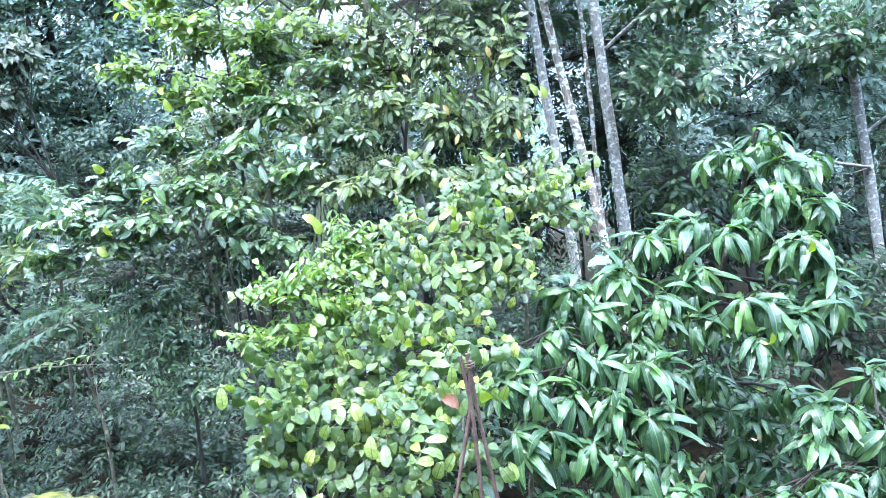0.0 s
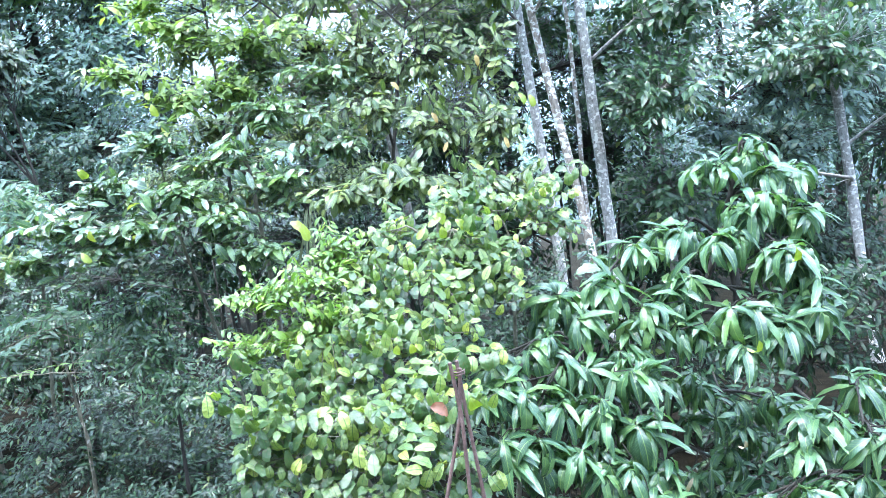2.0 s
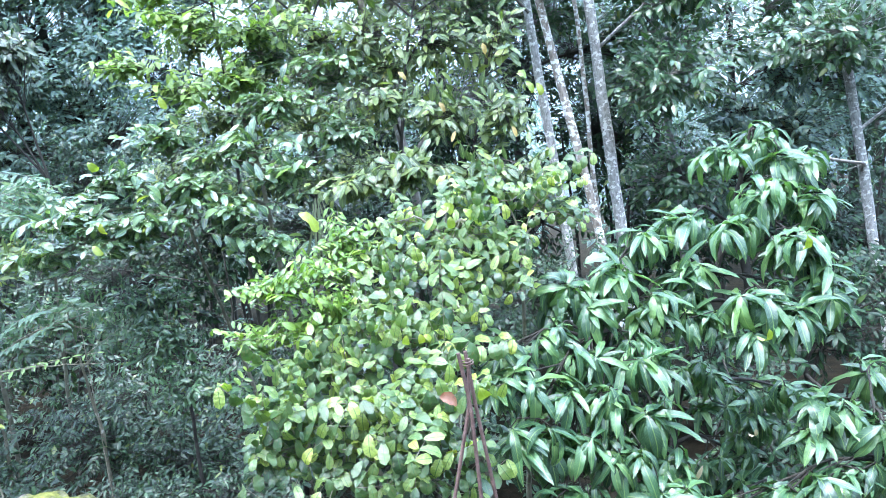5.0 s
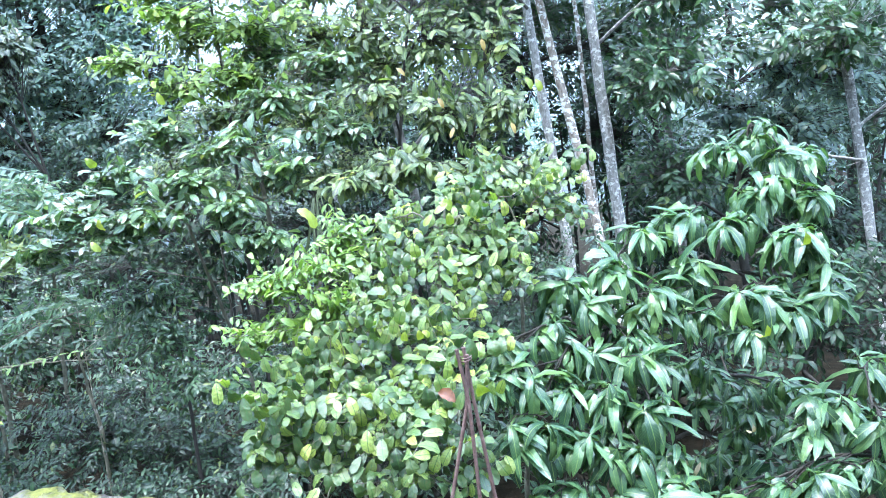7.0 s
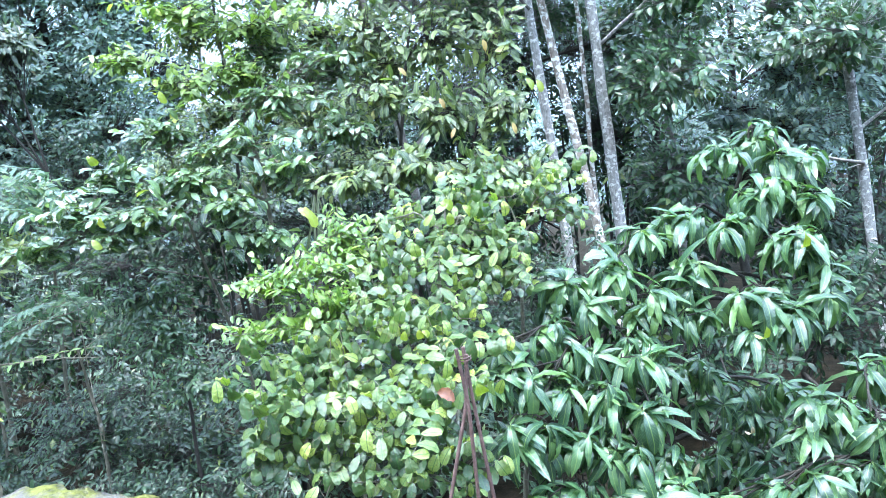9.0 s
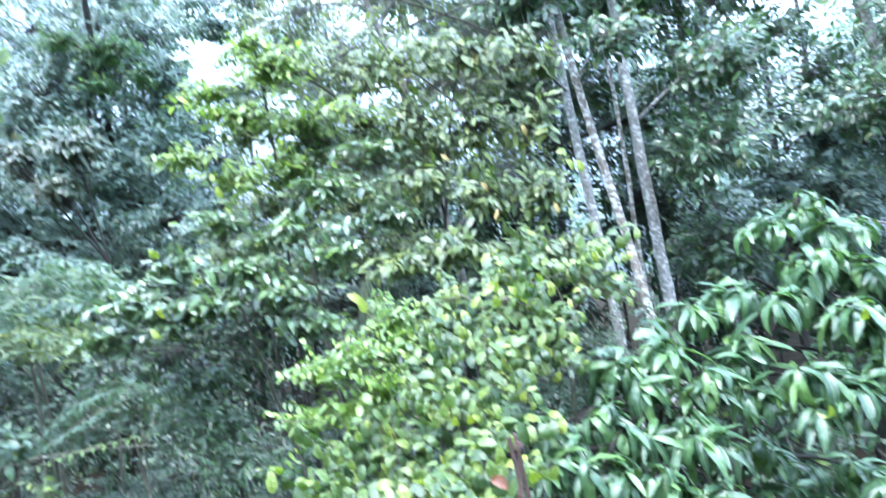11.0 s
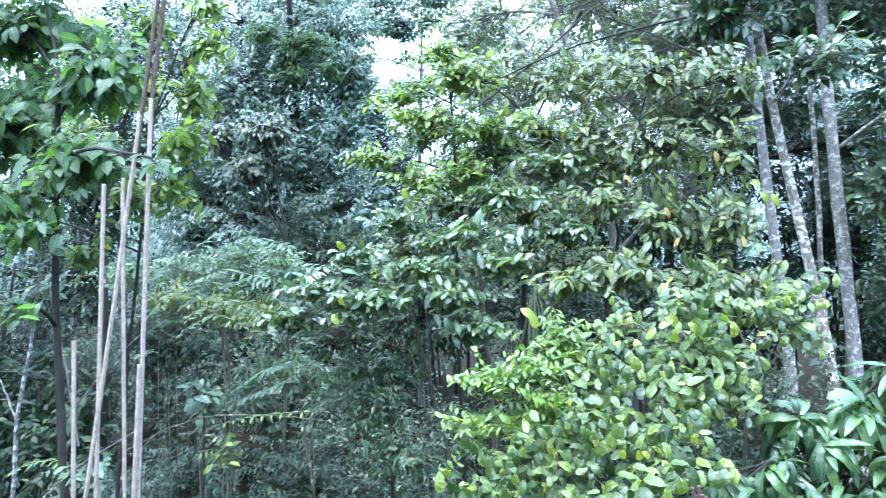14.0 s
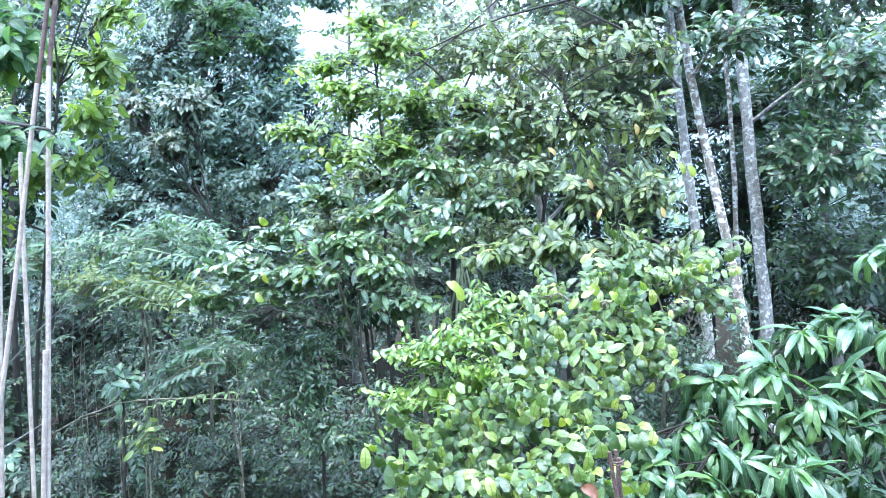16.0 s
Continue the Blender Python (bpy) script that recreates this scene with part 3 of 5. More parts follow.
# ---- leaf forms ----
MANGO = leaf_kinds(0.225, 8, 7, droop=0.95, fold=0.42, wavy=0.09, belly=0.46, tip=0.8)
OVAL = leaf_kinds(0.52, 8, 6, droop=0.6, fold=0.18, wavy=0.07, belly=0.56, tip=0.42)
POINTED = leaf_kinds(0.38, 5, 6, droop=0.34, fold=0.28, wavy=0.05, belly=0.48, tip=0.75)
FARLEAF = leaf_kinds(0.42, 3, 3, droop=0.3, fold=0.25, belly=0.42)
BROAD = leaf_kinds(0.5, 4, 4, droop=0.3, fold=0.2, wavy=0.03, belly=0.4, tip=0.9)
NARROW = leaf_kinds(0.32, 3, 4, droop=0.35, fold=0.25, belly=0.42)
SMALL = leaf_kinds(0.44, 2, 3, droop=0.3, fold=0.25, belly=0.45)
LEAFLET = leaf_kinds(0.3, 3, 2, droop=0.15, fold=0.15, belly=0.4)

# ---- front shrub and mangoes ----
SHRUB_TOP = [(-0.00, 2.60, 1.66, 0.13, 0.08, 0.04, 5), (0.17, 2.60, 1.67, 0.16, 0.09, 0.04, 6), (0.38, 2.65, 1.66, 0.14, 0.08, 0.03, 6), (0.45, 2.65, 1.57, 0.09, 0.06, 0.05, 5), (-0.23, 2.60, 1.61, 0.13, 0.08, 0.04, 5),
       (0.05, 2.50, 1.54, 0.17, 0.10, 0.04, 7), (0.19, 2.50, 1.51, 0.13, 0.08, 0.04, 5), (-0.11, 2.45, 1.46, 0.15, 0.09, 0.05, 6), (0.07, 2.40, 1.40, 0.14, 0.09, 0.05, 6), (-0.34, 2.50, 1.47, 0.13, 0.08, 0.04, 5),
       (0.19, 2.40, 1.36, 0.08, 0.06, 0.05, 4)]
SHRUB_MIDDLE = [(-0.24, 2.35, 1.35, 0.16, 0.10, 0.04, 7), (-0.01, 2.30, 1.28, 0.12, 0.07, 0.04, 5), (-0.36, 2.25, 1.28, 0.15, 0.09, 0.04, 7), (-0.16, 2.20, 1.25, 0.11, 0.07, 0.04, 5), (-0.52, 2.25, 1.23, 0.08, 0.06, 0.02, 3),
       (-0.32, 2.15, 1.18, 0.13, 0.08, 0.04, 6), (-0.49, 2.15, 1.16, 0.11, 0.07, 0.04, 5), (-0.59, 2.10, 1.14, 0.07, 0.06, 0.03, 4), (-0.08, 2.10, 1.15, 0.09, 0.06, 0.04, 4), (-0.21, 2.05, 1.07, 0.11, 0.06, 0.04, 5),
       (-0.39, 2.05, 1.05, 0.12, 0.07, 0.04, 6)]
SHRUB_LOW = [(-0.59, 2.00, 1.04, 0.09, 0.06, 0.04, 6), (-0.67, 2.00, 0.97, 0.06, 0.06, 0.03, 4), (-0.46, 2.00, 0.97, 0.10, 0.06, 0.04, 5), (-0.21, 1.90, 1.02, 0.08, 0.06, 0.03, 5), (-0.06, 1.92, 0.94, 0.07, 0.06, 0.04, 3),
       (-0.32, 1.95, 0.94, 0.08, 0.06, 0.03, 4), (-0.20, 1.88, 0.87, 0.10, 0.06, 0.03, 6), (-0.06, 1.95, 0.80, 0.07, 0.06, 0.03, 3), (-0.70, 2.00, 0.89, 0.07, 0.06, 0.02, 5), (-0.46, 1.98, 0.86, 0.08, 0.06, 0.03, 4),
       (-0.11, 1.95, 1.05, 0.08, 0.06, 0.03, 4)]
shrub = plant("shrub", "bright green leafy shrub with spotted oval leaves", "shrub",
      [([(0.05, 2.55, 0), (0.02, 2.5, 0.6), (-0.1, 2.45, 1.2), (-0.05, 2.55, 1.55)], 0.018, 0.007),
       ([(0.1, 2.6, 0), (0.2, 2.6, 0.8), (0.25, 2.65, 1.5)], 0.014, 0.006),
       ([(-0.02, 2.5, 0), (-0.3, 2.35, 0.6), (-0.5, 2.3, 1.3)], 0.013, 0.005)],
      SHRUB_TOP + SHRUB_MIDDLE + SHRUB_LOW,
      OVAL, shrub_leaf, 0.056, "pinnate", 12, shrub_leaf_single, 300, dens=1.35, outward=0.9, rise=-0.1, forward=0.45, face=(0, -0.6, 0.75), hollow=0.2, limb=0.007, twig=0.0025, west=-0.72)
shoots = plant("shrub", "yellow-green young shrub shoots with small leaflets", "shrub",
      [([(-0.5, 2.75, 0), (-0.5, 2.72, 0.8), (-0.46, 2.68, 1.55)], 0.008, 0.003)],
      [(-0.44, 2.50, 1.57, 0.10, 0.06, 0.06, 14), (-0.67, 2.30, 1.45, 0.15, 0.09, 0.02, 14), (-0.50, 2.35, 1.47, 0.12, 0.07, 0.03, 10), (-0.72, 2.25, 1.29, 0.11, 0.06, 0.02, 11), (-0.56, 2.30, 1.30, 0.12, 0.07, 0.02, 10),
       (-0.43, 2.30, 1.35, 0.10, 0.06, 0.04, 10)],
      POINTED, shoot_leaf, 0.042, count=13, length=0.2, dens=2.0, outward=1.0, rise=0.0, twig=0.002, limb=0.005, droop=0.15, face=(0, -0.35, 0.9), paired=True)
MANGO_CROWN = [(1.25, 2.80, 1.82, 0.12, 0.07, 0.05, 5), (1.09, 2.75, 1.74, 0.11, 0.06, 0.05, 4), (1.36, 2.75, 1.70, 0.11, 0.06, 0.06, 4), (1.19, 2.65, 1.60, 0.14, 0.08, 0.07, 6), (1.38, 2.65, 1.53, 0.10, 0.06, 0.07, 5),
       (0.89, 2.70, 1.50, 0.14, 0.08, 0.05, 5), (1.06, 2.60, 1.45, 0.13, 0.08, 0.05, 5), (1.25, 2.55, 1.40, 0.11, 0.07, 0.05, 6), (0.69, 2.60, 1.45, 0.10, 0.06, 0.04, 4), (0.88, 2.55, 1.32, 0.13, 0.08, 0.05, 5),
       (1.32, 2.55, 1.30, 0.08, 0.06, 0.05, 4), (1.32, 2.50, 1.19, 0.06, 0.06, 0.04, 4), (1.10, 2.50, 1.21, 0.15, 0.09, 0.05, 6)]
MANGO_MIDDLE = [(1.21, 2.45, 1.12, 0.11, 0.06, 0.04, 5), (1.02, 2.45, 1.09, 0.11, 0.06, 0.03, 4), (0.58, 2.55, 1.34, 0.12, 0.07, 0.04, 5), (0.71, 2.50, 1.23, 0.13, 0.08, 0.05, 6), (0.47, 2.50, 1.23, 0.12, 0.07, 0.05, 5),
       (0.87, 2.50, 1.15, 0.11, 0.06, 0.03, 4), (0.58, 2.45, 1.12, 0.13, 0.08, 0.05, 5), (0.35, 2.50, 1.31, 0.10, 0.06, 0.05, 4), (0.30, 2.40, 1.17, 0.12, 0.07, 0.05, 6), (0.63, 2.40, 1.03, 0.10, 0.06, 0.03, 5),
       (0.14, 2.35, 1.15, 0.09, 0.06, 0.05, 5), (0.41, 2.40, 1.07, 0.11, 0.07, 0.05, 5)]
MANGO_LOW = [(0.11, 2.25, 1.04, 0.09, 0.06, 0.05, 5), (0.26, 2.30, 1.01, 0.11, 0.07, 0.04, 5), (0.42, 2.30, 0.95, 0.11, 0.07, 0.04, 5), (0.59, 2.30, 0.88, 0.10, 0.06, 0.04, 5), (0.15, 2.20, 0.88, 0.09, 0.06, 0.05, 5),
       (0.28, 2.25, 0.82, 0.12, 0.07, 0.04, 5), (0.45, 2.25, 0.78, 0.12, 0.07, 0.04, 6), (0.63, 2.30, 0.71, 0.10, 0.06, 0.04, 5), (0.25, 2.20, 0.67, 0.17, 0.10, 0.05, 7), (0.55, 2.20, 0.62, 0.17, 0.10, 0.05, 6)]
MANGO_BACK = [(1.06, 2.95, 0.71, 0.18, 0.11, 0.08, 4), (1.22, 2.95, 0.56, 0.15, 0.09, 0.08, 4), (1.08, 2.95, 0.45, 0.18, 0.11, 0.06, 4), (1.35, 2.95, 0.69, 0.13, 0.08, 0.06, 3), (0.96, 2.90, 0.85, 0.12, 0.07, 0.04, 3),
       (1.22, 2.95, 0.30, 0.15, 0.09, 0.05, 3)]
mango = plant("mango_tree", "young mango tree with long drooping glossy leaves", "tree",
      [([(0.82, 3.05, 0), (0.86, 3.02, 0.6), (1.08, 2.92, 1.25), (1.24, 2.82, 1.75)], 0.02, 0.009),
       ([(0.98, 2.86, 0.05), (0.7, 2.65, 0.6), (0.45, 2.5, 1.1)], 0.022, 0.009)],
      MANGO_CROWN + MANGO_MIDDLE + MANGO_LOW + MANGO_BACK,
      MANGO, mango_leaf, 0.137, "whorl", 13, mango_leaf_single, 300, dark_bark, 0.004, outward=0.5, rise=1.0, forward=0.35, limb=0.012, dens=1.35, hollow=0.2)
plant("mango_tree", "low mango sapling with dark drooping glossy leaves", "tree",
      [([(1.5, 2.5, 0), (1.45, 2.45, 0.35), (1.4, 2.4, 0.7)], 0.016, 0.008)],
      [(1.53, 2.60, 0.86, 0.11, 0.07, 0.04, 4), (1.28, 2.40, 0.80, 0.12, 0.07, 0.05, 5), (1.15, 2.40, 0.70, 0.10, 0.06, 0.05, 5), (1.35, 2.30, 0.74, 0.12, 0.07, 0.05, 5), (1.20, 2.30, 0.59, 0.16, 0.09, 0.05, 6),
       (1.02, 2.30, 0.56, 0.12, 0.07, 0.04, 4), (1.42, 2.30, 0.53, 0.12, 0.07, 0.08, 4), (0.82, 2.35, 0.50, 0.12, 0.07, 0.03, 4)],
      MANGO, mango_leaf, 0.142, "whorl", 13, mango_leaf_single, 120, dark_bark, 0.005, outward=0.6, rise=1.1, forward=0.25, limb=0.01, dens=1.2, hollow=0.2)

# ---- trees behind the shrub ----
LAYERS_HIGH = [(-0.85, 3.45, 2.30, 0.30, 0.18, 0.08, 22), (-1.38, 3.30, 2.19, 0.24, 0.14, 0.05, 16), (-1.07, 3.30, 2.08, 0.31, 0.19, 0.05, 20), (-1.62, 3.20, 2.00, 0.22, 0.13, 0.04, 14), (-1.25, 3.20, 1.93, 0.30, 0.18, 0.05, 20),
       (-0.78, 3.20, 1.94, 0.22, 0.13, 0.05, 16), (-0.59, 3.60, 2.50, 0.31, 0.19, 0.11, 20), (-0.52, 3.40, 2.12, 0.23, 0.14, 0.08, 16)]
LAYERS_LOW = [(-1.76, 3.10, 1.83, 0.24, 0.14, 0.04, 16), (-1.44, 3.10, 1.77, 0.27, 0.16, 0.05, 18), (-1.04, 3.10, 1.77, 0.24, 0.14, 0.05, 16), (-1.91, 3.10, 1.67, 0.19, 0.11, 0.03, 11), (-0.88, 3.70, 2.62, 0.29, 0.17, 0.10, 16),
       (-1.61, 3.05, 1.69, 0.16, 0.09, 0.03, 8), (-0.88, 3.10, 1.62, 0.16, 0.10, 0.04, 9)]
layered = plant("broadleaf_tree", "slender tree with layered shiny pointed leaves", "tree",
      [([(-1.0, 3.75, 0), (-0.95, 3.7, 1.0), (-1.0, 3.6, 2.0), (-1.15, 3.6, 2.7)], 0.018, 0.008),
       ([(-1.1, 3.8, 0), (-1.25, 3.7, 0.9), (-1.4, 3.5, 1.8)], 0.014, 0.007)],
      LAYERS_HIGH + LAYERS_LOW,
      POINTED, glossy_leaf, 0.078, count=9, dens=2.0, single=glossy_leaf_single, singles=250, outward=1.0, rise=0.05, forward=0.4, droop=0.12, face=(0, -0.42, 0.9), twig=0.0024, hollow=0.0, limb=0.01)
plant("broadleaf_tree", "slim tree with fresh yellow-green leaves in flat layers", "tree",
      [([(-1.2, 4.0, 0), (-1.25, 3.95, 1.3), (-1.2, 3.8, 2.4), (-1.2, 3.75, 3.1)], 0.014, 0.006)],
      [(-1.29, 3.55, 2.82, 0.40, 0.24, 0.12, 24), (-1.59, 3.40, 2.58, 0.22, 0.13, 0.05, 13), (-0.93, 3.60, 2.74, 0.43, 0.26, 0.15, 26), (-1.31, 3.40, 2.44, 0.35, 0.21, 0.07, 18), (-1.12, 3.60, 3.08, 0.40, 0.24, 0.17, 26),
       (-1.47, 3.60, 2.99, 0.28, 0.17, 0.09, 14), (-1.26, 3.70, 3.27, 0.25, 0.15, 0.11, 13), (-1.02, 3.50, 2.48, 0.27, 0.16, 0.12, 14)],
      POINTED, fresh_leaf, 0.072, count=9, bark=dark_bark, dens=1.7, outward=1.0, rise=0.05, forward=0.4, droop=0.15, face=(0, -0.45, 0.9), twig=0.0022, hollow=0.0, limb=0.01)
olive = plant("broadleaf_tree", "slender tree with olive spotted leaves and thin twigs", "tree",
      [([(-0.5, 3.75, 0), (-0.42, 3.7, 1.2), (-0.2, 3.6, 2.3), (-0.1, 3.6, 2.7)], 0.015, 0.007),
       ([(-0.3, 3.8, 0), (-0.1, 3.7, 1.0), (0.15, 3.6, 2.0)], 0.013, 0.007)],
      [(-0.36, 3.60, 2.65, 0.31, 0.19, 0.19, 20), (0.02, 3.60, 2.55, 0.31, 0.19, 0.19, 22), (0.31, 3.50, 2.51, 0.21, 0.13, 0.15, 14), (-0.27, 3.40, 2.25, 0.26, 0.16, 0.12, 18), (0.03, 3.40, 2.15, 0.26, 0.16, 0.13, 20),
       (0.30, 3.40, 2.12, 0.18, 0.11, 0.15, 14), (-0.19, 3.20, 1.89, 0.25, 0.15, 0.08, 18), (0.15, 3.20, 1.84, 0.21, 0.12, 0.08, 15), (-0.47, 3.20, 1.83, 0.19, 0.12, 0.06, 10), (0.36, 3.20, 1.81, 0.11, 0.07, 0.07, 6),
       (0.04, 3.60, 2.98, 0.43, 0.26, 0.19, 26), (-0.45, 3.70, 3.03, 0.35, 0.21, 0.19, 18), (0.42, 3.60, 2.88, 0.25, 0.15, 0.15, 12)],
      POINTED, olive_leaf, 0.078, count=8, bark=dark_bark, dens=1.7, forward=0.45, droop=0.45, face=(0, -0.6, 0.75), twig=0.003, hollow=0.1, limb=0.01)

plant("forest_tree", "small-leaved tree with dark olive foliage behind the slender trees", "tree",
      [([(-0.9, 4.6, 0), (-0.95, 4.6, 1.6), (-0.8, 4.5, 3.0)], 0.03, 0.012)],
      [(-1.57, 4.40, 3.03, 0.34, 0.20, 0.19, 34), (-1.20, 4.40, 2.73, 0.42, 0.25, 0.23, 44), (-0.74, 4.40, 2.89, 0.42, 0.25, 0.23, 44), (-0.33, 4.40, 2.65, 0.42, 0.25, 0.23, 44), (-1.43, 4.30, 2.45, 0.41, 0.24, 0.15, 36),
       (-0.79, 4.30, 2.37, 0.41, 0.24, 0.18, 40), (-1.65, 4.20, 2.16, 0.40, 0.24, 0.11, 32), (-1.10, 4.20, 2.00, 0.40, 0.24, 0.14, 36), (-0.53, 4.20, 2.00, 0.40, 0.24, 0.14, 36), (-1.30, 4.50, 3.40, 0.46, 0.28, 0.19, 34),
       (-0.55, 4.50, 3.34, 0.54, 0.32, 0.23, 40)],
      NARROW, olive_leaf, 0.055, count=12, length=0.2, dens=2.5, bark=dark_bark, forward=0.3, droop=0.3, twig=0.002, hollow=0.1, limb=0.01)

plant("bush", "small-leaved green bush hanging under the slender tree", "bush",
      [([(-1.5, 3.55, 0), (-1.5, 3.5, 0.8), (-1.48, 3.45, 1.4)], 0.012, 0.005)],
      [(-1.62, 3.3, 1.41, 0.3, 0.15, 0.15, 40), (-1.54, 3.27, 1.18, 0.28, 0.15, 0.17, 40), (-1.36, 3.27, 0.97, 0.29, 0.15, 0.15, 32)],
      NARROW, dark_leaf, 0.046, count=12, length=0.18, dens=1.7, bark=dark_bark, twig=0.002, limb=0.006, droop=0.4, face=(0, -0.75, 0.65), paired=True)

# ---- tree beside the tall bars ----
TEAL_CROWN = [(-3.54, 2.80, 3.39, 0.48, 0.29, 0.26, 80), (-2.85, 2.70, 3.02, 0.30, 0.18, 0.23, 50), (-3.53, 2.70, 2.81, 0.46, 0.28, 0.28, 80), (-2.83, 2.55, 2.49, 0.31, 0.18, 0.18, 44), (-3.27, 2.50, 2.31, 0.32, 0.19, 0.13, 38),
       (-2.99, 2.40, 2.13, 0.16, 0.10, 0.05, 9), (-2.81, 2.20, 1.76, 0.13, 0.08, 0.03, 6), (-1.71, 1.78, 2.24, 0.11, 0.06, 0.03, 2), (-3.32, 2.70, 3.75, 0.46, 0.28, 0.16, 36), (-4.67, 2.80, 3.03, 0.29, 0.17, 0.36, 40),
       (-4.66, 3.30, 3.63, 0.31, 0.19, 0.31, 40), (-3.96, 3.30, 3.25, 0.40, 0.24, 0.25, 40)]
plant("broadleaf_tree", "broad-leaved tree with pale glossy ovate leaves and a dark trunk", "tree",
      [([(-3.02, 2.85, 0), (-3.06, 2.8, 0.7), (-3.2, 2.8, 1.9), (-3.1, 2.7, 3.0)], 0.027, 0.014)],
      TEAL_CROWN,
      BROAD, hazy_teal_leaf, 0.1, count=7, dens=1.35, single=hazy_teal_leaf_single, singles=250, bark=dark_bark, forward=0.4, droop=0.6, limb=0.014, hollow=0.4, twig=0.0025, face=(0, -0.6, 0.7))
plant("broadleaf_tree", "leafy tree with fresh light green leaves reaching high", "tree",
      [([(-3.3, 3.4, 0), (-3.2, 3.35, 1.4), (-2.9, 3.2, 2.9)], 0.014, 0.008)],
      [(-2.48, 3.10, 3.26, 0.11, 0.06, 0.10, 11), (-2.57, 3.10, 2.99, 0.15, 0.09, 0.11, 14), (-2.56, 3.00, 2.68, 0.14, 0.08, 0.10, 14), (-2.63, 3.00, 2.41, 0.13, 0.08, 0.06, 9), (-2.86, 3.10, 3.44, 0.16, 0.10, 0.11, 12),
       (-2.50, 3.10, 3.52, 0.13, 0.08, 0.08, 8), (-2.91, 3.00, 2.39, 0.15, 0.09, 0.08, 8), (-3.13, 2.90, 2.07, 0.17, 0.10, 0.07, 8)],
      POINTED, fresh_leaf, 0.09, count=8, dens=1.7, bark=dark_bark, forward=0.4, droop=0.4, hollow=0.2, limb=0.01)
plant("forest_tree", "dim leafy tree standing behind the broad-leaved one", "tree",
      [([(-4.6, 4.7, 0), (-4.6, 4.7, 2.0), (-4.5, 4.6, 3.8)], 0.03, 0.012)],
      [(-6.17, 4.60, 4.39, 0.51, 0.31, 0.36, 70), (-5.03, 4.60, 4.23, 0.47, 0.28, 0.36, 60), (-5.85, 4.50, 3.43, 0.50, 0.30, 0.35, 70), (-4.83, 4.50, 3.28, 0.46, 0.28, 0.31, 60), (-5.46, 4.50, 2.60, 0.54, 0.32, 0.23, 60),
       (-4.19, 4.60, 3.65, 0.28, 0.17, 0.32, 36), (-5.62, 4.60, 5.16, 0.79, 0.47, 0.28, 50), (-6.98, 4.70, 4.01, 0.52, 0.31, 0.52, 60)],
      NARROW, fresh_leaf, 0.075, count=11, dens=2.2, bark=dark_bark, forward=0.3, droop=0.3, twig=0.002, hollow=0.0, limb=0.012)
# ---- pale trunks and their high crowns ----
def tall_tree(label, pts, r0, r1, bark, lobes, kinds, mat, size, dens=2.0, **kw):
    return plant("forest_tree", label, "tree", [(pts, r0, r1)], lobes, kinds, mat, size, bark=bark, dens=dens, **kw)


PALE = "tall slim forest tree with pale blotched bark"
tall_tree(PALE, [(1.37, 5.6, 0), (1.35, 5.6, 1.4), (1.29, 5.6, 3.2), (1.3, 5.6, 5.6)], 0.052, 0.039, pale_bark,
          [(1.6, 6.1, 4.0, 0.6, 0.3, 0.35, 50), (1.2, 5.6, 5.0, 1.0, 0.9, 0.7, 120), (2.0, 5.2, 3.2, 0.5, 0.4, 0.3, 50)], FARLEAF, dark_leaf, 0.105, group="pale trunks")
tall_tree(PALE, [(0.9, 5.2, 0), (0.83, 5.2, 1.8), (0.74, 5.2, 3.2), (0.68, 5.2, 5.2)], 0.04, 0.031, pale_bark,
          [(0.45, 4.8, 3.75, 0.45, 0.3, 0.3, 42), (0.5, 5.3, 4.8, 0.9, 0.8, 0.6, 90)], FARLEAF, dark_leaf, 0.105, group="pale trunks")
tall_tree("tall slim tree with flaking white patches on brown bark", [(1.2, 5.0, 0), (1.05, 5.0, 1.4), (0.8, 5.0, 3.1), (0.65, 5.0, 4.8)], 0.037, 0.027, patchy_bark,
          [(0.6, 4.7, 4.15, 0.55, 0.35, 0.4, 70), (1.05, 4.6, 3.3, 0.35, 0.3, 0.2, 26)], FARLEAF, dark_leaf, 0.1, group="pale trunks")
tall_tree("thin leaning sapling with pale bark", [(1.24, 5.8, 0), (1.22, 5.8, 1.9), (1.23, 5.8, 3.2), (1.2, 5.8, 4.2)], 0.024, 0.015, patchy_bark,
          [(1.3, 5.8, 4.2, 0.5, 0.5, 0.4, 40)], FARLEAF, dark_leaf, 0.1)
tall_tree(PALE, [(3.7, 6.0, 0), (3.66, 6.0, 0.5), (3.56, 6.0, 2.3), (3.5, 6.0, 4.6)], 0.048, 0.038, pale_bark,
          [(3.3, 5.6, 2.75, 0.7, 0.5, 0.4, 90), (3.9, 5.8, 3.6, 0.9, 0.7, 0.7, 110), (4.3, 5.6, 2.4, 0.5, 0.4, 0.4, 50)], FARLEAF, dark_leaf, 0.1, group="pale trunks")
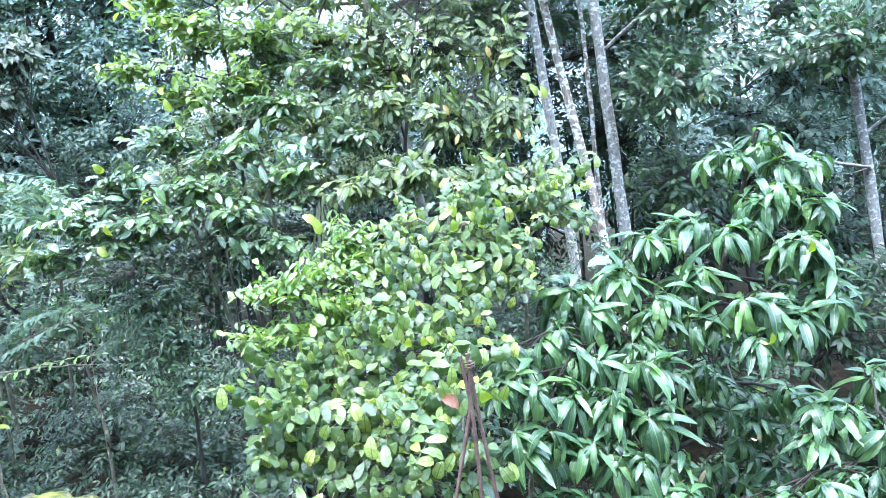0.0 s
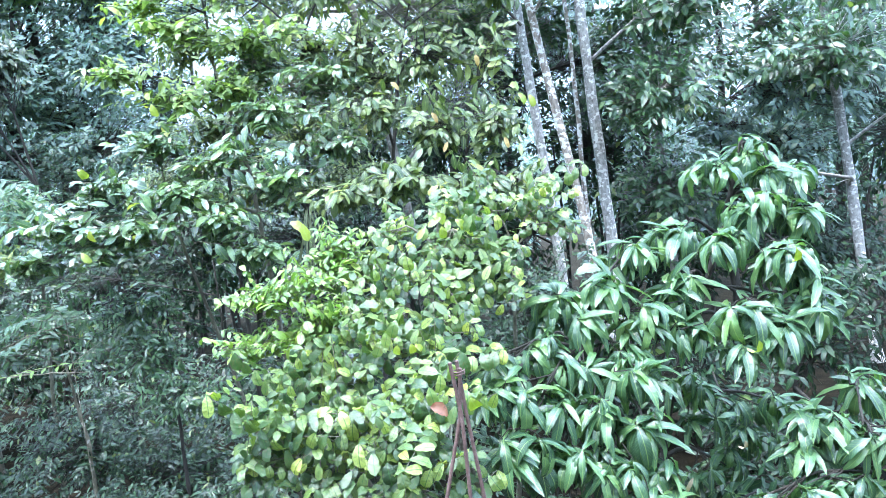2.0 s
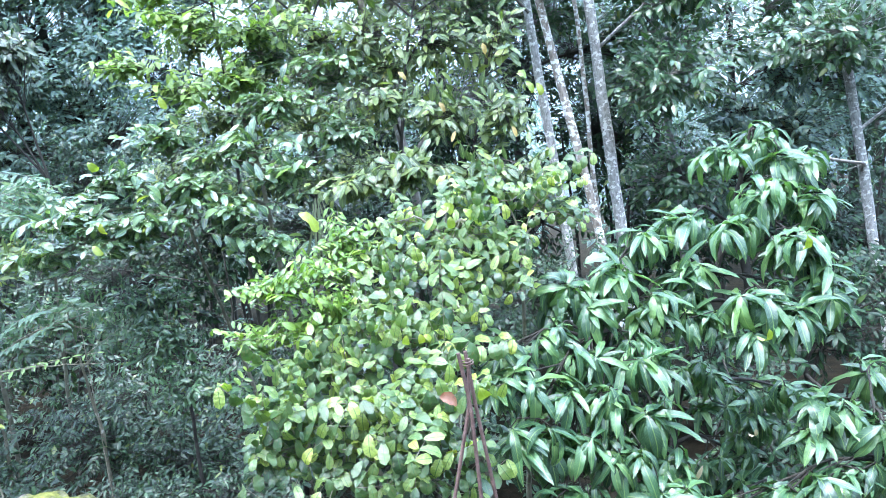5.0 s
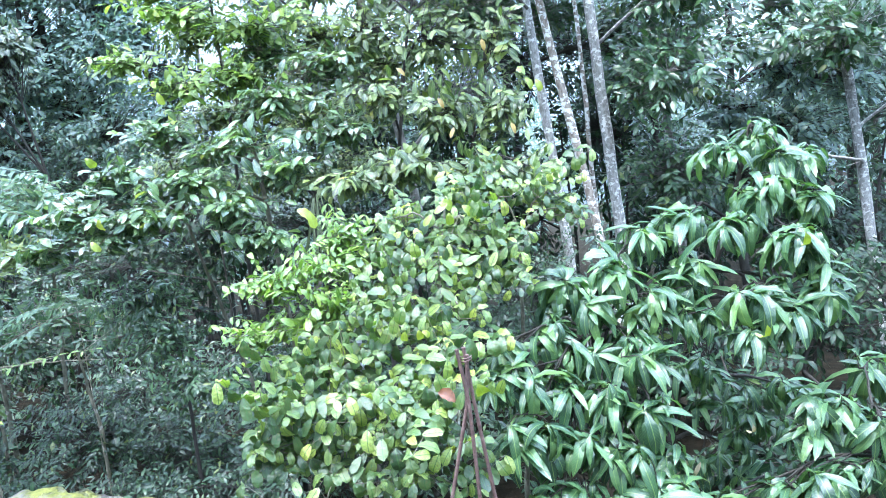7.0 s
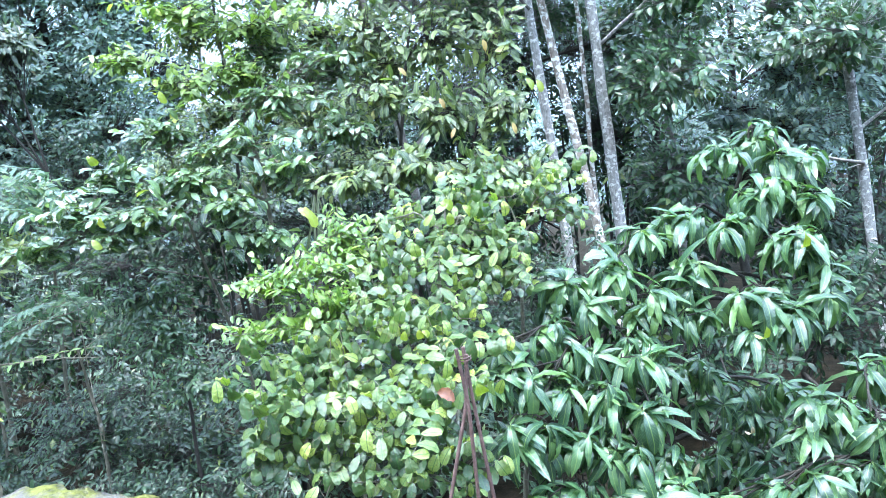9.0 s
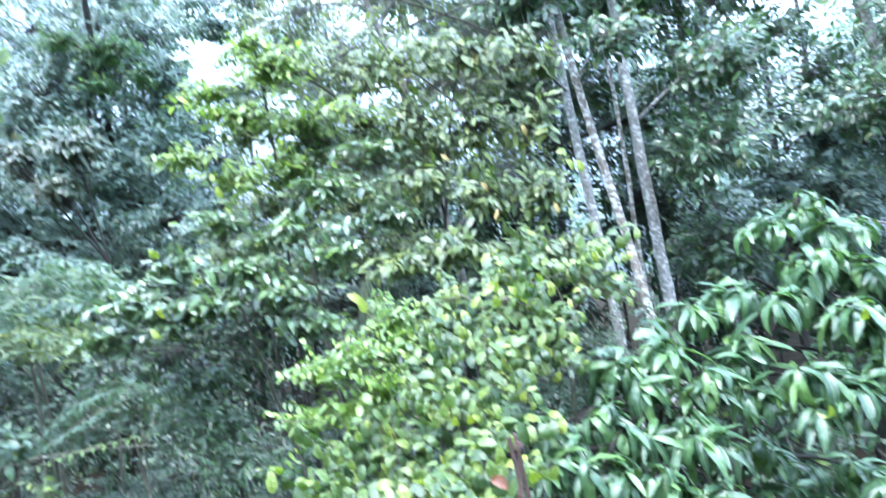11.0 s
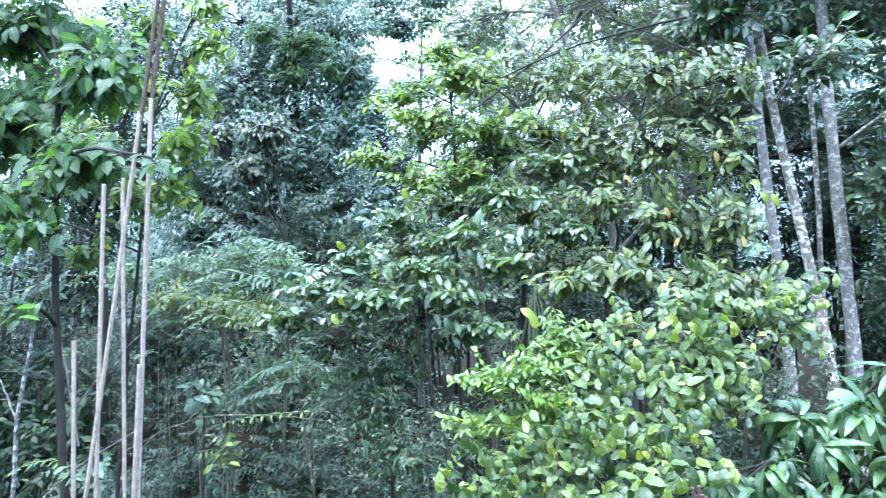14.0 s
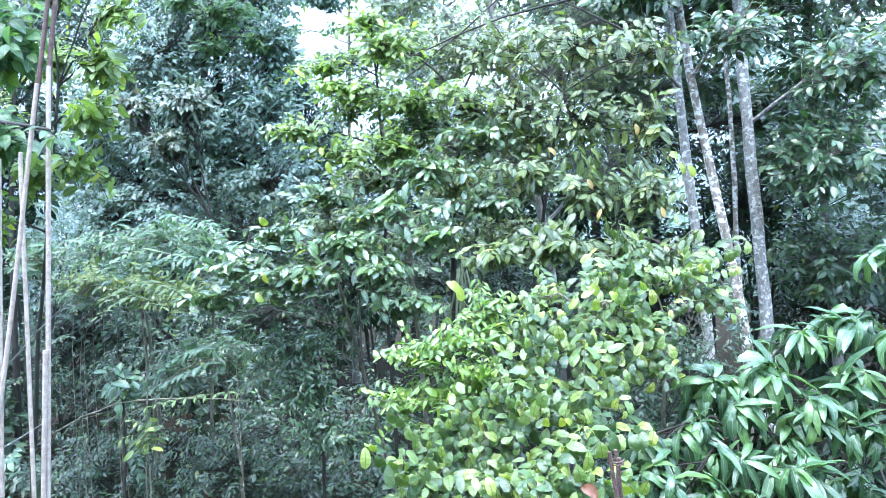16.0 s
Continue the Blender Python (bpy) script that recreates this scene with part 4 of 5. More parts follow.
# crowns over the right-hand side
tall_tree("dark-trunked tree with spreading leafy crown", [(2.2, 6.6, 0), (2.2, 6.6, 1.6), (2.1, 6.5, 3.6)], 0.05, 0.03, grey_bark,
          [(1.75, 5.2, 2.5, 0.45, 0.4, 0.4, 60), (2.3, 6.2, 2.9, 0.7, 0.6, 0.6, 110), (2.1, 6.4, 1.8, 0.6, 0.5, 0.5, 90), (2.6, 6.4, 4.3, 0.8, 0.7, 0.5, 90), (1.9, 5.6, 4.2, 0.6, 0.5, 0.4, 60), (3.6, 6.6, 4.7, 0.9, 0.7, 0.5, 90), (2.1, 6.0, 3.5, 0.6, 0.4, 0.4, 80), (1.9, 6.4, 2.75, 0.5, 0.4, 0.4, 60), (2.9, 6.6, 3.75, 0.5, 0.4, 0.3, 60), (3.4, 6.6, 3.3, 0.3, 0.4, 0.4, 40)],
          FARLEAF, dark_leaf, 0.095)
tall_tree("dark-trunked tree with spreading leafy crown", [(2.95, 7.0, 0), (2.9, 7.0, 1.6), (3.05, 7.0, 3.6)], 0.05, 0.03, dark_bark,
          [(2.9, 6.8, 1.7, 0.6, 0.5, 0.5, 80), (4.6, 7.2, 3.2, 0.9, 0.7, 0.9, 120), (4.7, 7.2, 5.0, 0.9, 0.7, 0.6, 90), (2.4, 7.4, 5.0, 0.8, 0.7, 0.5, 70), (3.55, 6.9, 2.75, 0.45, 0.4, 0.4, 70), (3.6, 6.9, 2.1, 0.6, 0.4, 0.35, 70), (3.0, 6.9, 2.35, 0.5, 0.4, 0.25, 50), (4.1, 6.9, 2.6, 0.4, 0.4, 0.4, 50)], FARLEAF, haze_tinted_leaf, 0.095)
# thin-leaved trees with bare arching limbs against the sky
tall_tree("thin-branched tree with sparse leaves against the sky", [(-0.2, 5.2, 0), (-0.25, 5.2, 1.8), (-0.5, 5.1, 3.4), (-0.8, 5.0, 4.4)], 0.045, 0.02, grey_bark,
          [(-0.9, 4.8, 3.5, 0.6, 0.5, 0.35, 60), (-0.1, 4.9, 3.3, 0.6, 0.5, 0.35, 75), (-0.4, 5.2, 4.2, 0.9, 0.7, 0.5, 80), (0.3, 5.4, 2.6, 0.5, 0.4, 0.5, 70), (-0.6, 5.4, 2.7, 0.8, 0.5, 0.4, 90), (0.3, 5.5, 3.8, 0.6, 0.4, 0.35, 80), (-0.6, 5.6, 4.5, 0.8, 0.4, 0.3, 70), (-1.35, 5.0, 4.0, 0.5, 0.4, 0.35, 60), (-1.2, 5.2, 3.3, 0.5, 0.4, 0.3, 60)],
          FARLEAF, olive_leaf, 0.066, count=9, dens=1.3)
tall_tree("thin-branched tree with sparse leaves against the sky", [(-0.9, 6.8, 0), (-1.0, 6.8, 2.0), (-1.3, 6.8, 4.6)], 0.06, 0.03, grey_bark,
          [(-1.2, 6.6, 4.4, 0.7, 0.7, 0.5, 50), (-0.3, 6.8, 4.2, 0.9, 0.7, 0.8, 90), (-1.3, 6.8, 3.0, 0.9, 0.7, 0.5, 110), (0.3, 6.8, 4.3, 0.7, 0.4, 0.5, 110), (-0.5, 6.8, 5.0, 0.8, 0.4, 0.4, 100), (1.0, 6.6, 4.8, 0.6, 0.4, 0.5, 80), (0.4, 6.6, 3.6, 0.6, 0.3, 0.4, 90), (1.25, 6.4, 4.2, 0.5, 0.3, 0.4, 90), (1.8, 6.4, 4.6, 0.5, 0.3, 0.4, 70), (1.2, 6.6, 3.5, 0.4, 0.3, 0.4, 60)], FARLEAF, dark_leaf, 0.1, dens=1.3)

# unseen crowns added overhead to shade the undergrowth
for foot, x, y, z in (((0.2, 8.4), -1.6, 8.0, 7.2), ((-5.3, 9.6), -4.3, 8.0, 8.0), ((2.6, 8.4), 2.6, 7.6, 6.6), ((0.9, 8.6), 0.3, 7.8, 7.2)):
    plant("forest_tree", "dark-stemmed tree added with an unseen high crown for shade", "tree",
          [([(*foot, 0), (*foot, 3.0), (x * 0.5 + foot[0] * 0.5, y, z - 1.2), (x, y, z)], 0.06, 0.03)],
          [(x, y - 0.6, z, 1.3, 1.2, 0.5, 120), (x - 0.5, y - 1.6, z + 0.4, 1.0, 0.9, 0.4, 80)], SMALL, dark_leaf, 0.16, bark=dark_bark, limb=0.03, group="high crowns")

# thickets that close the view between the trunks; leaf colour carries shade or haze
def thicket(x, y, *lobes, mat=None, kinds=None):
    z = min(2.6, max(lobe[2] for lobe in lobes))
    plant("thicket", "tall dense small-leaved thicket, shade or haze put in its colour", "thicket",
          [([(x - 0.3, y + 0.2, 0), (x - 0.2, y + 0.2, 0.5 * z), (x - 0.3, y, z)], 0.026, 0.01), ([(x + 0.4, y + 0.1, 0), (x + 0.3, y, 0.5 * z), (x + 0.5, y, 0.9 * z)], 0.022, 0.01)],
          lobes, kinds or SMALL, mat or shade_tinted_leaf, 0.1, bark=dark_bark, count=8, dens=1.3)


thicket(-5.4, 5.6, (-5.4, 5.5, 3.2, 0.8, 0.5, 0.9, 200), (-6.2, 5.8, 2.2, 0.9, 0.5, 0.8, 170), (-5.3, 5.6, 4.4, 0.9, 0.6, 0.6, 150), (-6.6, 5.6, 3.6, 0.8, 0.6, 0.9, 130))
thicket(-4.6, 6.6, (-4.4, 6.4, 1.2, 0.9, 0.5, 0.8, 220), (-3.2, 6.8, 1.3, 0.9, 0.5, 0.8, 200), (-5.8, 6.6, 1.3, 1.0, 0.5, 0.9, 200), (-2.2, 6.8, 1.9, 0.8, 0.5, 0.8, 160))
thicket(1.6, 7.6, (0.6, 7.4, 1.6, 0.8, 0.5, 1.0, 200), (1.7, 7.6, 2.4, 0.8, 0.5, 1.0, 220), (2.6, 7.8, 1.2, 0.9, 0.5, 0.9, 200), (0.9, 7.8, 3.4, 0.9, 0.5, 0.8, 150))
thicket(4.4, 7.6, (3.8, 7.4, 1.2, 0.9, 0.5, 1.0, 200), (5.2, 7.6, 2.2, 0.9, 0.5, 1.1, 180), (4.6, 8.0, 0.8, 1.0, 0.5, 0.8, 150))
thicket(-6.4, 10.6, (-5.2, 10.6, 2.0, 1.1, 0.5, 1.4, 230), (-7.2, 10.6, 2.2, 1.1, 0.5, 1.5, 230), (-9.2, 10.6, 2.4, 1.2, 0.5, 1.7, 230), (-11.2, 10.6, 2.4, 1.2, 0.5, 1.7, 180), mat=haze_tinted_leaf)
thicket(2.2, 8.4, (2.3, 8.3, 3.4, 0.8, 0.5, 0.8, 180), (1.5, 8.3, 3.9, 0.8, 0.5, 0.7, 150), (4.6, 8.6, 3.2, 0.7, 0.5, 0.9, 160), (5.8, 8.6, 3.4, 0.8, 0.5, 1.0, 160), mat=haze_tinted_leaf)
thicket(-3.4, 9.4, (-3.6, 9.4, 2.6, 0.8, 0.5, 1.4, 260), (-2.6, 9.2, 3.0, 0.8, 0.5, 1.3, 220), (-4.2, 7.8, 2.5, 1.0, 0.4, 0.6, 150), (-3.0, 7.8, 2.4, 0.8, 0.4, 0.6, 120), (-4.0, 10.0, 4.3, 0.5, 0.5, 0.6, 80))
thicket(-3.6, 9.7, (-4.09, 9.50, 4.71, 0.37, 0.22, 0.41, 70), (-3.72, 9.50, 4.04, 0.41, 0.24, 0.37, 60), (-4.23, 9.50, 5.32, 0.23, 0.14, 0.18, 24), (-3.96, 9.50, 3.53, 0.41, 0.24, 0.29, 50), mat=haze_tinted_leaf)
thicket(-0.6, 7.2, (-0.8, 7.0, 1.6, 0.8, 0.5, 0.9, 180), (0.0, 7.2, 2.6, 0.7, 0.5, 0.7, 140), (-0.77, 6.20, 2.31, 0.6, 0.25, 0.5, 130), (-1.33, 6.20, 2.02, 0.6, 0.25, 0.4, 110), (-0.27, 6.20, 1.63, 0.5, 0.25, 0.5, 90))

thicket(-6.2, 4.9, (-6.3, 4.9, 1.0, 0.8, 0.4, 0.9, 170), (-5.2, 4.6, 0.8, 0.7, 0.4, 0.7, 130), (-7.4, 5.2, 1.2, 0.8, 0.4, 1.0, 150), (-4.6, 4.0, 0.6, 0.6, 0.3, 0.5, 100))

thicket(4.0, 9.5, (3.0, 9.4, 2.2, 0.8, 0.4, 0.7, 150), (4.1, 9.5, 2.3, 0.8, 0.4, 0.7, 150), (5.2, 9.5, 2.4, 0.8, 0.4, 0.8, 150), (6.4, 9.6, 3.0, 0.9, 0.4, 1.2, 150), mat=haze_tinted_leaf)

# dark-coloured growth covers the bright soil, standing for the shaded hollow by the mango
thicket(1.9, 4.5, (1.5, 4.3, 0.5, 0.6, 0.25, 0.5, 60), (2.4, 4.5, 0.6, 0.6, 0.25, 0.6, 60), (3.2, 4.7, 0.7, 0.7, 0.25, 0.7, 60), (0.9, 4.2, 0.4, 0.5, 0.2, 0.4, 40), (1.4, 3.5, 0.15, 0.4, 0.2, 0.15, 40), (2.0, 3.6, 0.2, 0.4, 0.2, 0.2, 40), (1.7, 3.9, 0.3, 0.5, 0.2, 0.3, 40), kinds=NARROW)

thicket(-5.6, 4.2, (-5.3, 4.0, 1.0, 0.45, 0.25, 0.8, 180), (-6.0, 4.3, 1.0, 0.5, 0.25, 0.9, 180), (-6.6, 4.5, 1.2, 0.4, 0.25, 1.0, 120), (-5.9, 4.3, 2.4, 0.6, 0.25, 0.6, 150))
plant("forest_tree", "dark-stemmed tree with a close leafy crown", "tree",
      [([(0.5, 7.8, 0), (0.5, 7.8, 2.6), (0.6, 7.6, 5.0)], 0.05, 0.025)],
      [(0.2, 7.4, 4.6, 0.7, 0.3, 0.6, 200), (0.9, 7.4, 4.8, 0.6, 0.3, 0.6, 180), (0.5, 7.4, 5.5, 0.8, 0.3, 0.4, 150), (1.5, 7.4, 5.0, 0.6, 0.3, 0.6, 130), (0.5, 7.4, 3.9, 0.6, 0.3, 0.4, 120), (2.15, 7.40, 3.37, 0.5, 0.3, 0.4, 100)],
      SMALL, dark_leaf, 0.12, count=8, dens=1.6, bark=dark_bark, limb=0.025)

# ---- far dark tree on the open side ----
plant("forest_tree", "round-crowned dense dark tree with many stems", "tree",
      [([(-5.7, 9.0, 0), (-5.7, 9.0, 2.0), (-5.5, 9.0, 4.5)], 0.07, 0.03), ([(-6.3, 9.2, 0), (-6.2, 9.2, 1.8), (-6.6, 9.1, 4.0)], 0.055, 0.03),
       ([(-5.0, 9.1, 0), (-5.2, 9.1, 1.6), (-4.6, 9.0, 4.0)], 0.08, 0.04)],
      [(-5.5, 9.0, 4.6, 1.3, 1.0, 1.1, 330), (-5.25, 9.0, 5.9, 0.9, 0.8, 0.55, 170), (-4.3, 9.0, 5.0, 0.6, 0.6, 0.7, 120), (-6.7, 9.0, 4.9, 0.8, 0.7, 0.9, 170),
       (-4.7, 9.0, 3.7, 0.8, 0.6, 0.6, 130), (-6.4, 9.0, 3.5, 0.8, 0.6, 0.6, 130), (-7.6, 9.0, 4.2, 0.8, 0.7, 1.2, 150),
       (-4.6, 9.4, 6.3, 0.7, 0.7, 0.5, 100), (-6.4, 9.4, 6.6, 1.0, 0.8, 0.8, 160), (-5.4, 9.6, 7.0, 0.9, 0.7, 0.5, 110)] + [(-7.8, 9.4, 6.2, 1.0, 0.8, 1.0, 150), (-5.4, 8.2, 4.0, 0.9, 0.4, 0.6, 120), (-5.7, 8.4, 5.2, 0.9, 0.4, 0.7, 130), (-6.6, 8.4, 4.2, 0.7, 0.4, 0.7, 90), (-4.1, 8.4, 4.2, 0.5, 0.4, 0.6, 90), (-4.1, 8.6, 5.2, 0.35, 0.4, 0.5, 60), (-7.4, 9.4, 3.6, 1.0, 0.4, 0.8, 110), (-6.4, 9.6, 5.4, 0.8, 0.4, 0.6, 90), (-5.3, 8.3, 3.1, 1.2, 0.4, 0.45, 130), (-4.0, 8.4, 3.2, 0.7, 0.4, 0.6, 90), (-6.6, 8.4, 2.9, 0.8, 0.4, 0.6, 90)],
      SMALL, haze_tinted_leaf, 0.112, count=8, dens=1.8, bark=dark_bark, twig=0.004, limb=0.04, hollow=0.5)

plant("forest_tree", "tall tree behind the clearing, haze put into its leaf colour", "tree",
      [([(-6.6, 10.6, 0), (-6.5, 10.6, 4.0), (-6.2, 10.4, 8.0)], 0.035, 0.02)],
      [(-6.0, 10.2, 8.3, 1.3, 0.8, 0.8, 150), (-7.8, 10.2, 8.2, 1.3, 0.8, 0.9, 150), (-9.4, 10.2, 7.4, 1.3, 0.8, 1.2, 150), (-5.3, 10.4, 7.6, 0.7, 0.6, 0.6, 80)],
      SMALL, haze_tinted_leaf, 0.13, count=9, dens=1.7, bark=dark_bark, twig=0.004, limb=0.04)

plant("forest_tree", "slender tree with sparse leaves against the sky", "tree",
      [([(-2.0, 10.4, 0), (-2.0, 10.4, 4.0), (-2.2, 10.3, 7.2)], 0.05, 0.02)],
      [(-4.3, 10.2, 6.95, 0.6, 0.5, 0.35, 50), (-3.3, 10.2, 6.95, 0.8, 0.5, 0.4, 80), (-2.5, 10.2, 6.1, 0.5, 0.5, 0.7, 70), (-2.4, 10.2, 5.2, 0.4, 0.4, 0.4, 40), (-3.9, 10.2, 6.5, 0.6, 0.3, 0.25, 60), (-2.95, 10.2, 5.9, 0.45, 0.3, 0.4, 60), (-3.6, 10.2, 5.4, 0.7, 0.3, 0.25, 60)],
      SMALL, haze_tinted_leaf, 0.12, count=8, dens=1.5, bark=dark_bark, twig=0.003, limb=0.012)

plant("forest_tree", "tree with a sparse pale crown open to the sky", "tree",
      [([(-4.0, 11.4, 0), (-4.0, 11.4, 4.0), (-3.8, 11.2, 7.4)], 0.05, 0.02)],
      [(-4.51, 10.80, 6.93, 0.46, 0.28, 0.32, 22), (-3.60, 10.80, 6.84, 0.46, 0.28, 0.32, 22), (-3.97, 10.80, 6.22, 0.42, 0.25, 0.13, 7), (-2.99, 10.80, 6.24, 0.37, 0.22, 0.37, 18), (-4.79, 10.80, 6.28, 0.28, 0.17, 0.23, 10)],
      SMALL, hazy_teal_leaf, 0.13, count=8, dens=1.2, bark=grey_bark, twig=0.003, limb=0.012)
# paler tree added to stand for the highlight on the far crown's top
plant("forest_tree", "paler leaf lobes added for the lit top of the far crown", "tree",
      [([(-5.4, 8.6, 0), (-5.3, 8.6, 3.0), (-5.0, 8.4, 5.6)], 0.05, 0.025)],
      [(-4.69, 8.30, 5.57, 0.50, 0.30, 0.20, 60), (-5.35, 8.30, 5.84, 0.36, 0.21, 0.16, 30), (-4.24, 8.30, 5.14, 0.28, 0.17, 0.18, 26), (-4.88, 8.30, 5.13, 0.43, 0.26, 0.13, 24)],
      SMALL, hazy_teal_leaf, 0.1, count=9, dens=1.5, bark=dark_bark, twig=0.004, limb=0.03)

plant("broadleaf_tree", "low tree with large dull bronze-tinged leaves", "tree",
      [([(-4.6, 7.4, 0), (-4.6, 7.4, 1.4), (-4.4, 7.4, 2.6)], 0.04, 0.02), ([(-4.5, 7.5, 0), (-4.2, 7.4, 1.2), (-3.9, 7.4, 2.4)], 0.03, 0.015)],
      [(-5.33, 7.20, 3.99, 0.31, 0.19, 0.28, 40), (-4.57, 7.20, 4.03, 0.40, 0.24, 0.28, 56), (-4.82, 7.20, 3.54, 0.37, 0.22, 0.19, 30)],
      FARLEAF, bronze_leaf, 0.12, count=8, dens=2.0, bark=dark_bark, twig=0.004, limb=0.02, droop=0.45, face=(0, -0.7, 0.7))

# ---- feathery growth under it ----
def feathery(label, stems, lobes, mat, size, dens):
    plant("feathery_shrub", label, "shrub", stems, lobes, LEAFLET, mat, size, count=16, length=0.3, dens=dens, twig=0.0025, outward=1.0, forward=0.3, rise=-0.12, droop=0.3, face=(0, -0.8, 0.6), paired=True)


feathery("pale green feathery shrub with fine layered fronds",
         [([(-3.1, 4.4, 0), (-3.1, 4.4, 0.9), (-3.2, 4.3, 1.9)], 0.02, 0.008), ([(-2.7, 4.4, 0), (-2.7, 4.4, 1.0), (-2.6, 4.3, 1.8)], 0.016, 0.008)],
         [(-3.4, 4.1, 2.02, 0.5, 0.35, 0.12, 44), (-2.8, 4.0, 2.08, 0.5, 0.35, 0.12, 50), (-3.0, 3.9, 1.85, 0.55, 0.3, 0.1, 44), (-4.1, 4.3, 2.0, 0.5, 0.4, 0.14, 34),
          (-2.45, 3.9, 1.95, 0.4, 0.3, 0.12, 44), (-2.5, 3.8, 1.7, 0.4, 0.3, 0.1, 40), (-3.3, 3.9, 1.7, 0.5, 0.3, 0.1, 34)], fern_leaf, 0.062, 0.9)
feathery("dark feathery shrub reaching over the undergrowth",
         [([(-2.1, 3.7, 0), (-2.1, 3.7, 0.6), (-2.2, 3.7, 1.2)], 0.014, 0.006)],
         [(-2.2, 3.6, 1.32, 0.4, 0.3, 0.12, 30), (-2.6, 3.7, 1.15, 0.3, 0.2, 0.1, 16), (-1.8, 3.5, 1.2, 0.3, 0.2, 0.1, 16)], dark_leaf, 0.065, 1.1)

feathery("yellow-green feathery shrub with arching fine fronds",
         [([(-2.9, 4.0, 0), (-2.9, 4.0, 0.8), (-2.9, 3.9, 1.6)], 0.014, 0.006)],
         [(-3.25, 3.75, 1.78, 0.35, 0.25, 0.07, 30), (-2.8, 3.7, 1.72, 0.35, 0.25, 0.07, 34), (-2.45, 3.6, 1.68, 0.3, 0.25, 0.06, 24)], gold_fern, 0.058, 0.8)

# ---- dim saplings and twigs at the foot of the wood ----
for label, pts, r0, r1, bark in (
        ("thin pale sapling stem with lichen", [(-4.05, 3.2, 0), (-4.08, 3.2, 0.6), (-4.16, 3.2, 1.65), (-4.15, 3.2, 2.2)], 0.016, 0.01, sapling_bark),
        ("thin forked pale sapling stem", [(-3.88, 3.2, 0), (-3.88, 3.2, 1.07), (-3.78, 3.2, 1.55), (-3.75, 3.2, 1.9)], 0.015, 0.007, sapling_bark),
        ("thin dark sapling stem", [(-2.52, 3.2, 0), (-2.52, 3.2, 0.6), (-2.53, 3.2, 1.25)], 0.012, 0.007, dark_bark),
        ("thin pale sapling stem with lichen", [(-0.68, 4.2, 0), (-0.7, 4.2, 1.4), (-0.74, 4.2, 2.1)], 0.02, 0.014, sapling_bark)):
    x, y, z = pts[-1]
    plant("sapling", label, "sapling", [(pts, r0, r1)], [(x, y, z, 0.25, 0.2, 0.14, 10)], POINTED, dark_leaf, 0.09, bark=bark, count=6, twig=0.003, limb=0.006)

for label, x, y, z, mat, size in (("small bright yellow-green seedling", -2.24, 3.0, 1.0, shrub_leaf, 0.06), ("small pale seedling beside the bars", -2.85, 2.7, 0.95, fern_leaf, 0.065),
                                  ("small bright yellow-green seedling", -2.62, 3.5, 1.72, shrub_leaf, 0.05)):
    plant("seedling", label, "seedling", [([(x, y, 0), (x + 0.03, y, z * 0.6), (x, y, z)], 0.006, 0.003)], [(x, y - 0.03, z, 0.16, 0.1, 0.09, 9)], POINTED, mat, size, count=7, twig=0.002, limb=0.003)

# ---- undergrowth ----
LOW, TALL = "low dark bush of small shiny leaves", "tall dark bush of small leaves"


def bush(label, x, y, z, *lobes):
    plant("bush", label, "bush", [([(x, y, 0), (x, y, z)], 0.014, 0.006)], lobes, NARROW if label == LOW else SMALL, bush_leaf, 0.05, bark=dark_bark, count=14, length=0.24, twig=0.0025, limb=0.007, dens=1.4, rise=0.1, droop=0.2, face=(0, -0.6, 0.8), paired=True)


bush(LOW, -2.21, 3.95, 0.6, (-2.22, 3.85, 0.61, 0.58, 0.35, 0.35, 102), (-1.64, 3.75, 0.43, 0.47, 0.30, 0.35, 76))
bush(LOW, -3.24, 4.05, 0.6, (-3.25, 3.95, 0.55, 0.58, 0.35, 0.41, 93), (-3.79, 4.25, 0.35, 0.46, 0.30, 0.34, 42))
bush(LOW, -1.05, 3.85, 0.6, (-1.05, 3.75, 0.43, 0.53, 0.30, 0.41, 93), (-0.47, 3.75, 0.35, 0.47, 0.30, 0.41, 59))
bush(TALL, -2.57, 5.15, 0.8, (-2.58, 5.05, 0.59, 0.67, 0.40, 0.34, 51), (-3.57, 5.35, 1.15, 0.67, 0.40, 0.45, 68), (-1.69, 4.95, 0.70, 0.56, 0.40, 0.39, 42))
bush(TALL, -4.84, 4.95, 1.2, (-4.85, 4.85, 1.15, 0.68, 0.40, 0.56, 93), (-5.93, 5.15, 1.49, 0.78, 0.50, 0.78, 93))
bush(TALL, 0.68, 4.75, 1.0, (0.57, 4.55, 1.03, 0.68, 0.30, 0.46, 68))
bush(TALL, -1.12, 5.15, 1.4, (-1.12, 5.15, 1.71, 0.78, 0.30, 0.45, 85), (-0.22, 5.05, 1.49, 0.67, 0.30, 0.56, 85), (-0.67, 5.05, 0.70, 1.01, 0.30, 0.45, 85))
bush(TALL, -2.09, 5.95, 1.6, (-2.09, 5.95, 2.15, 0.77, 0.40, 0.44, 51), (-3.73, 6.15, 1.60, 0.66, 0.40, 0.44, 51))
bush(TALL, -5.77, 5.55, 1.0, (-5.77, 5.55, 0.71, 0.89, 0.40, 0.78, 93), (-4.64, 5.85, 0.61, 0.77, 0.40, 0.66, 76))


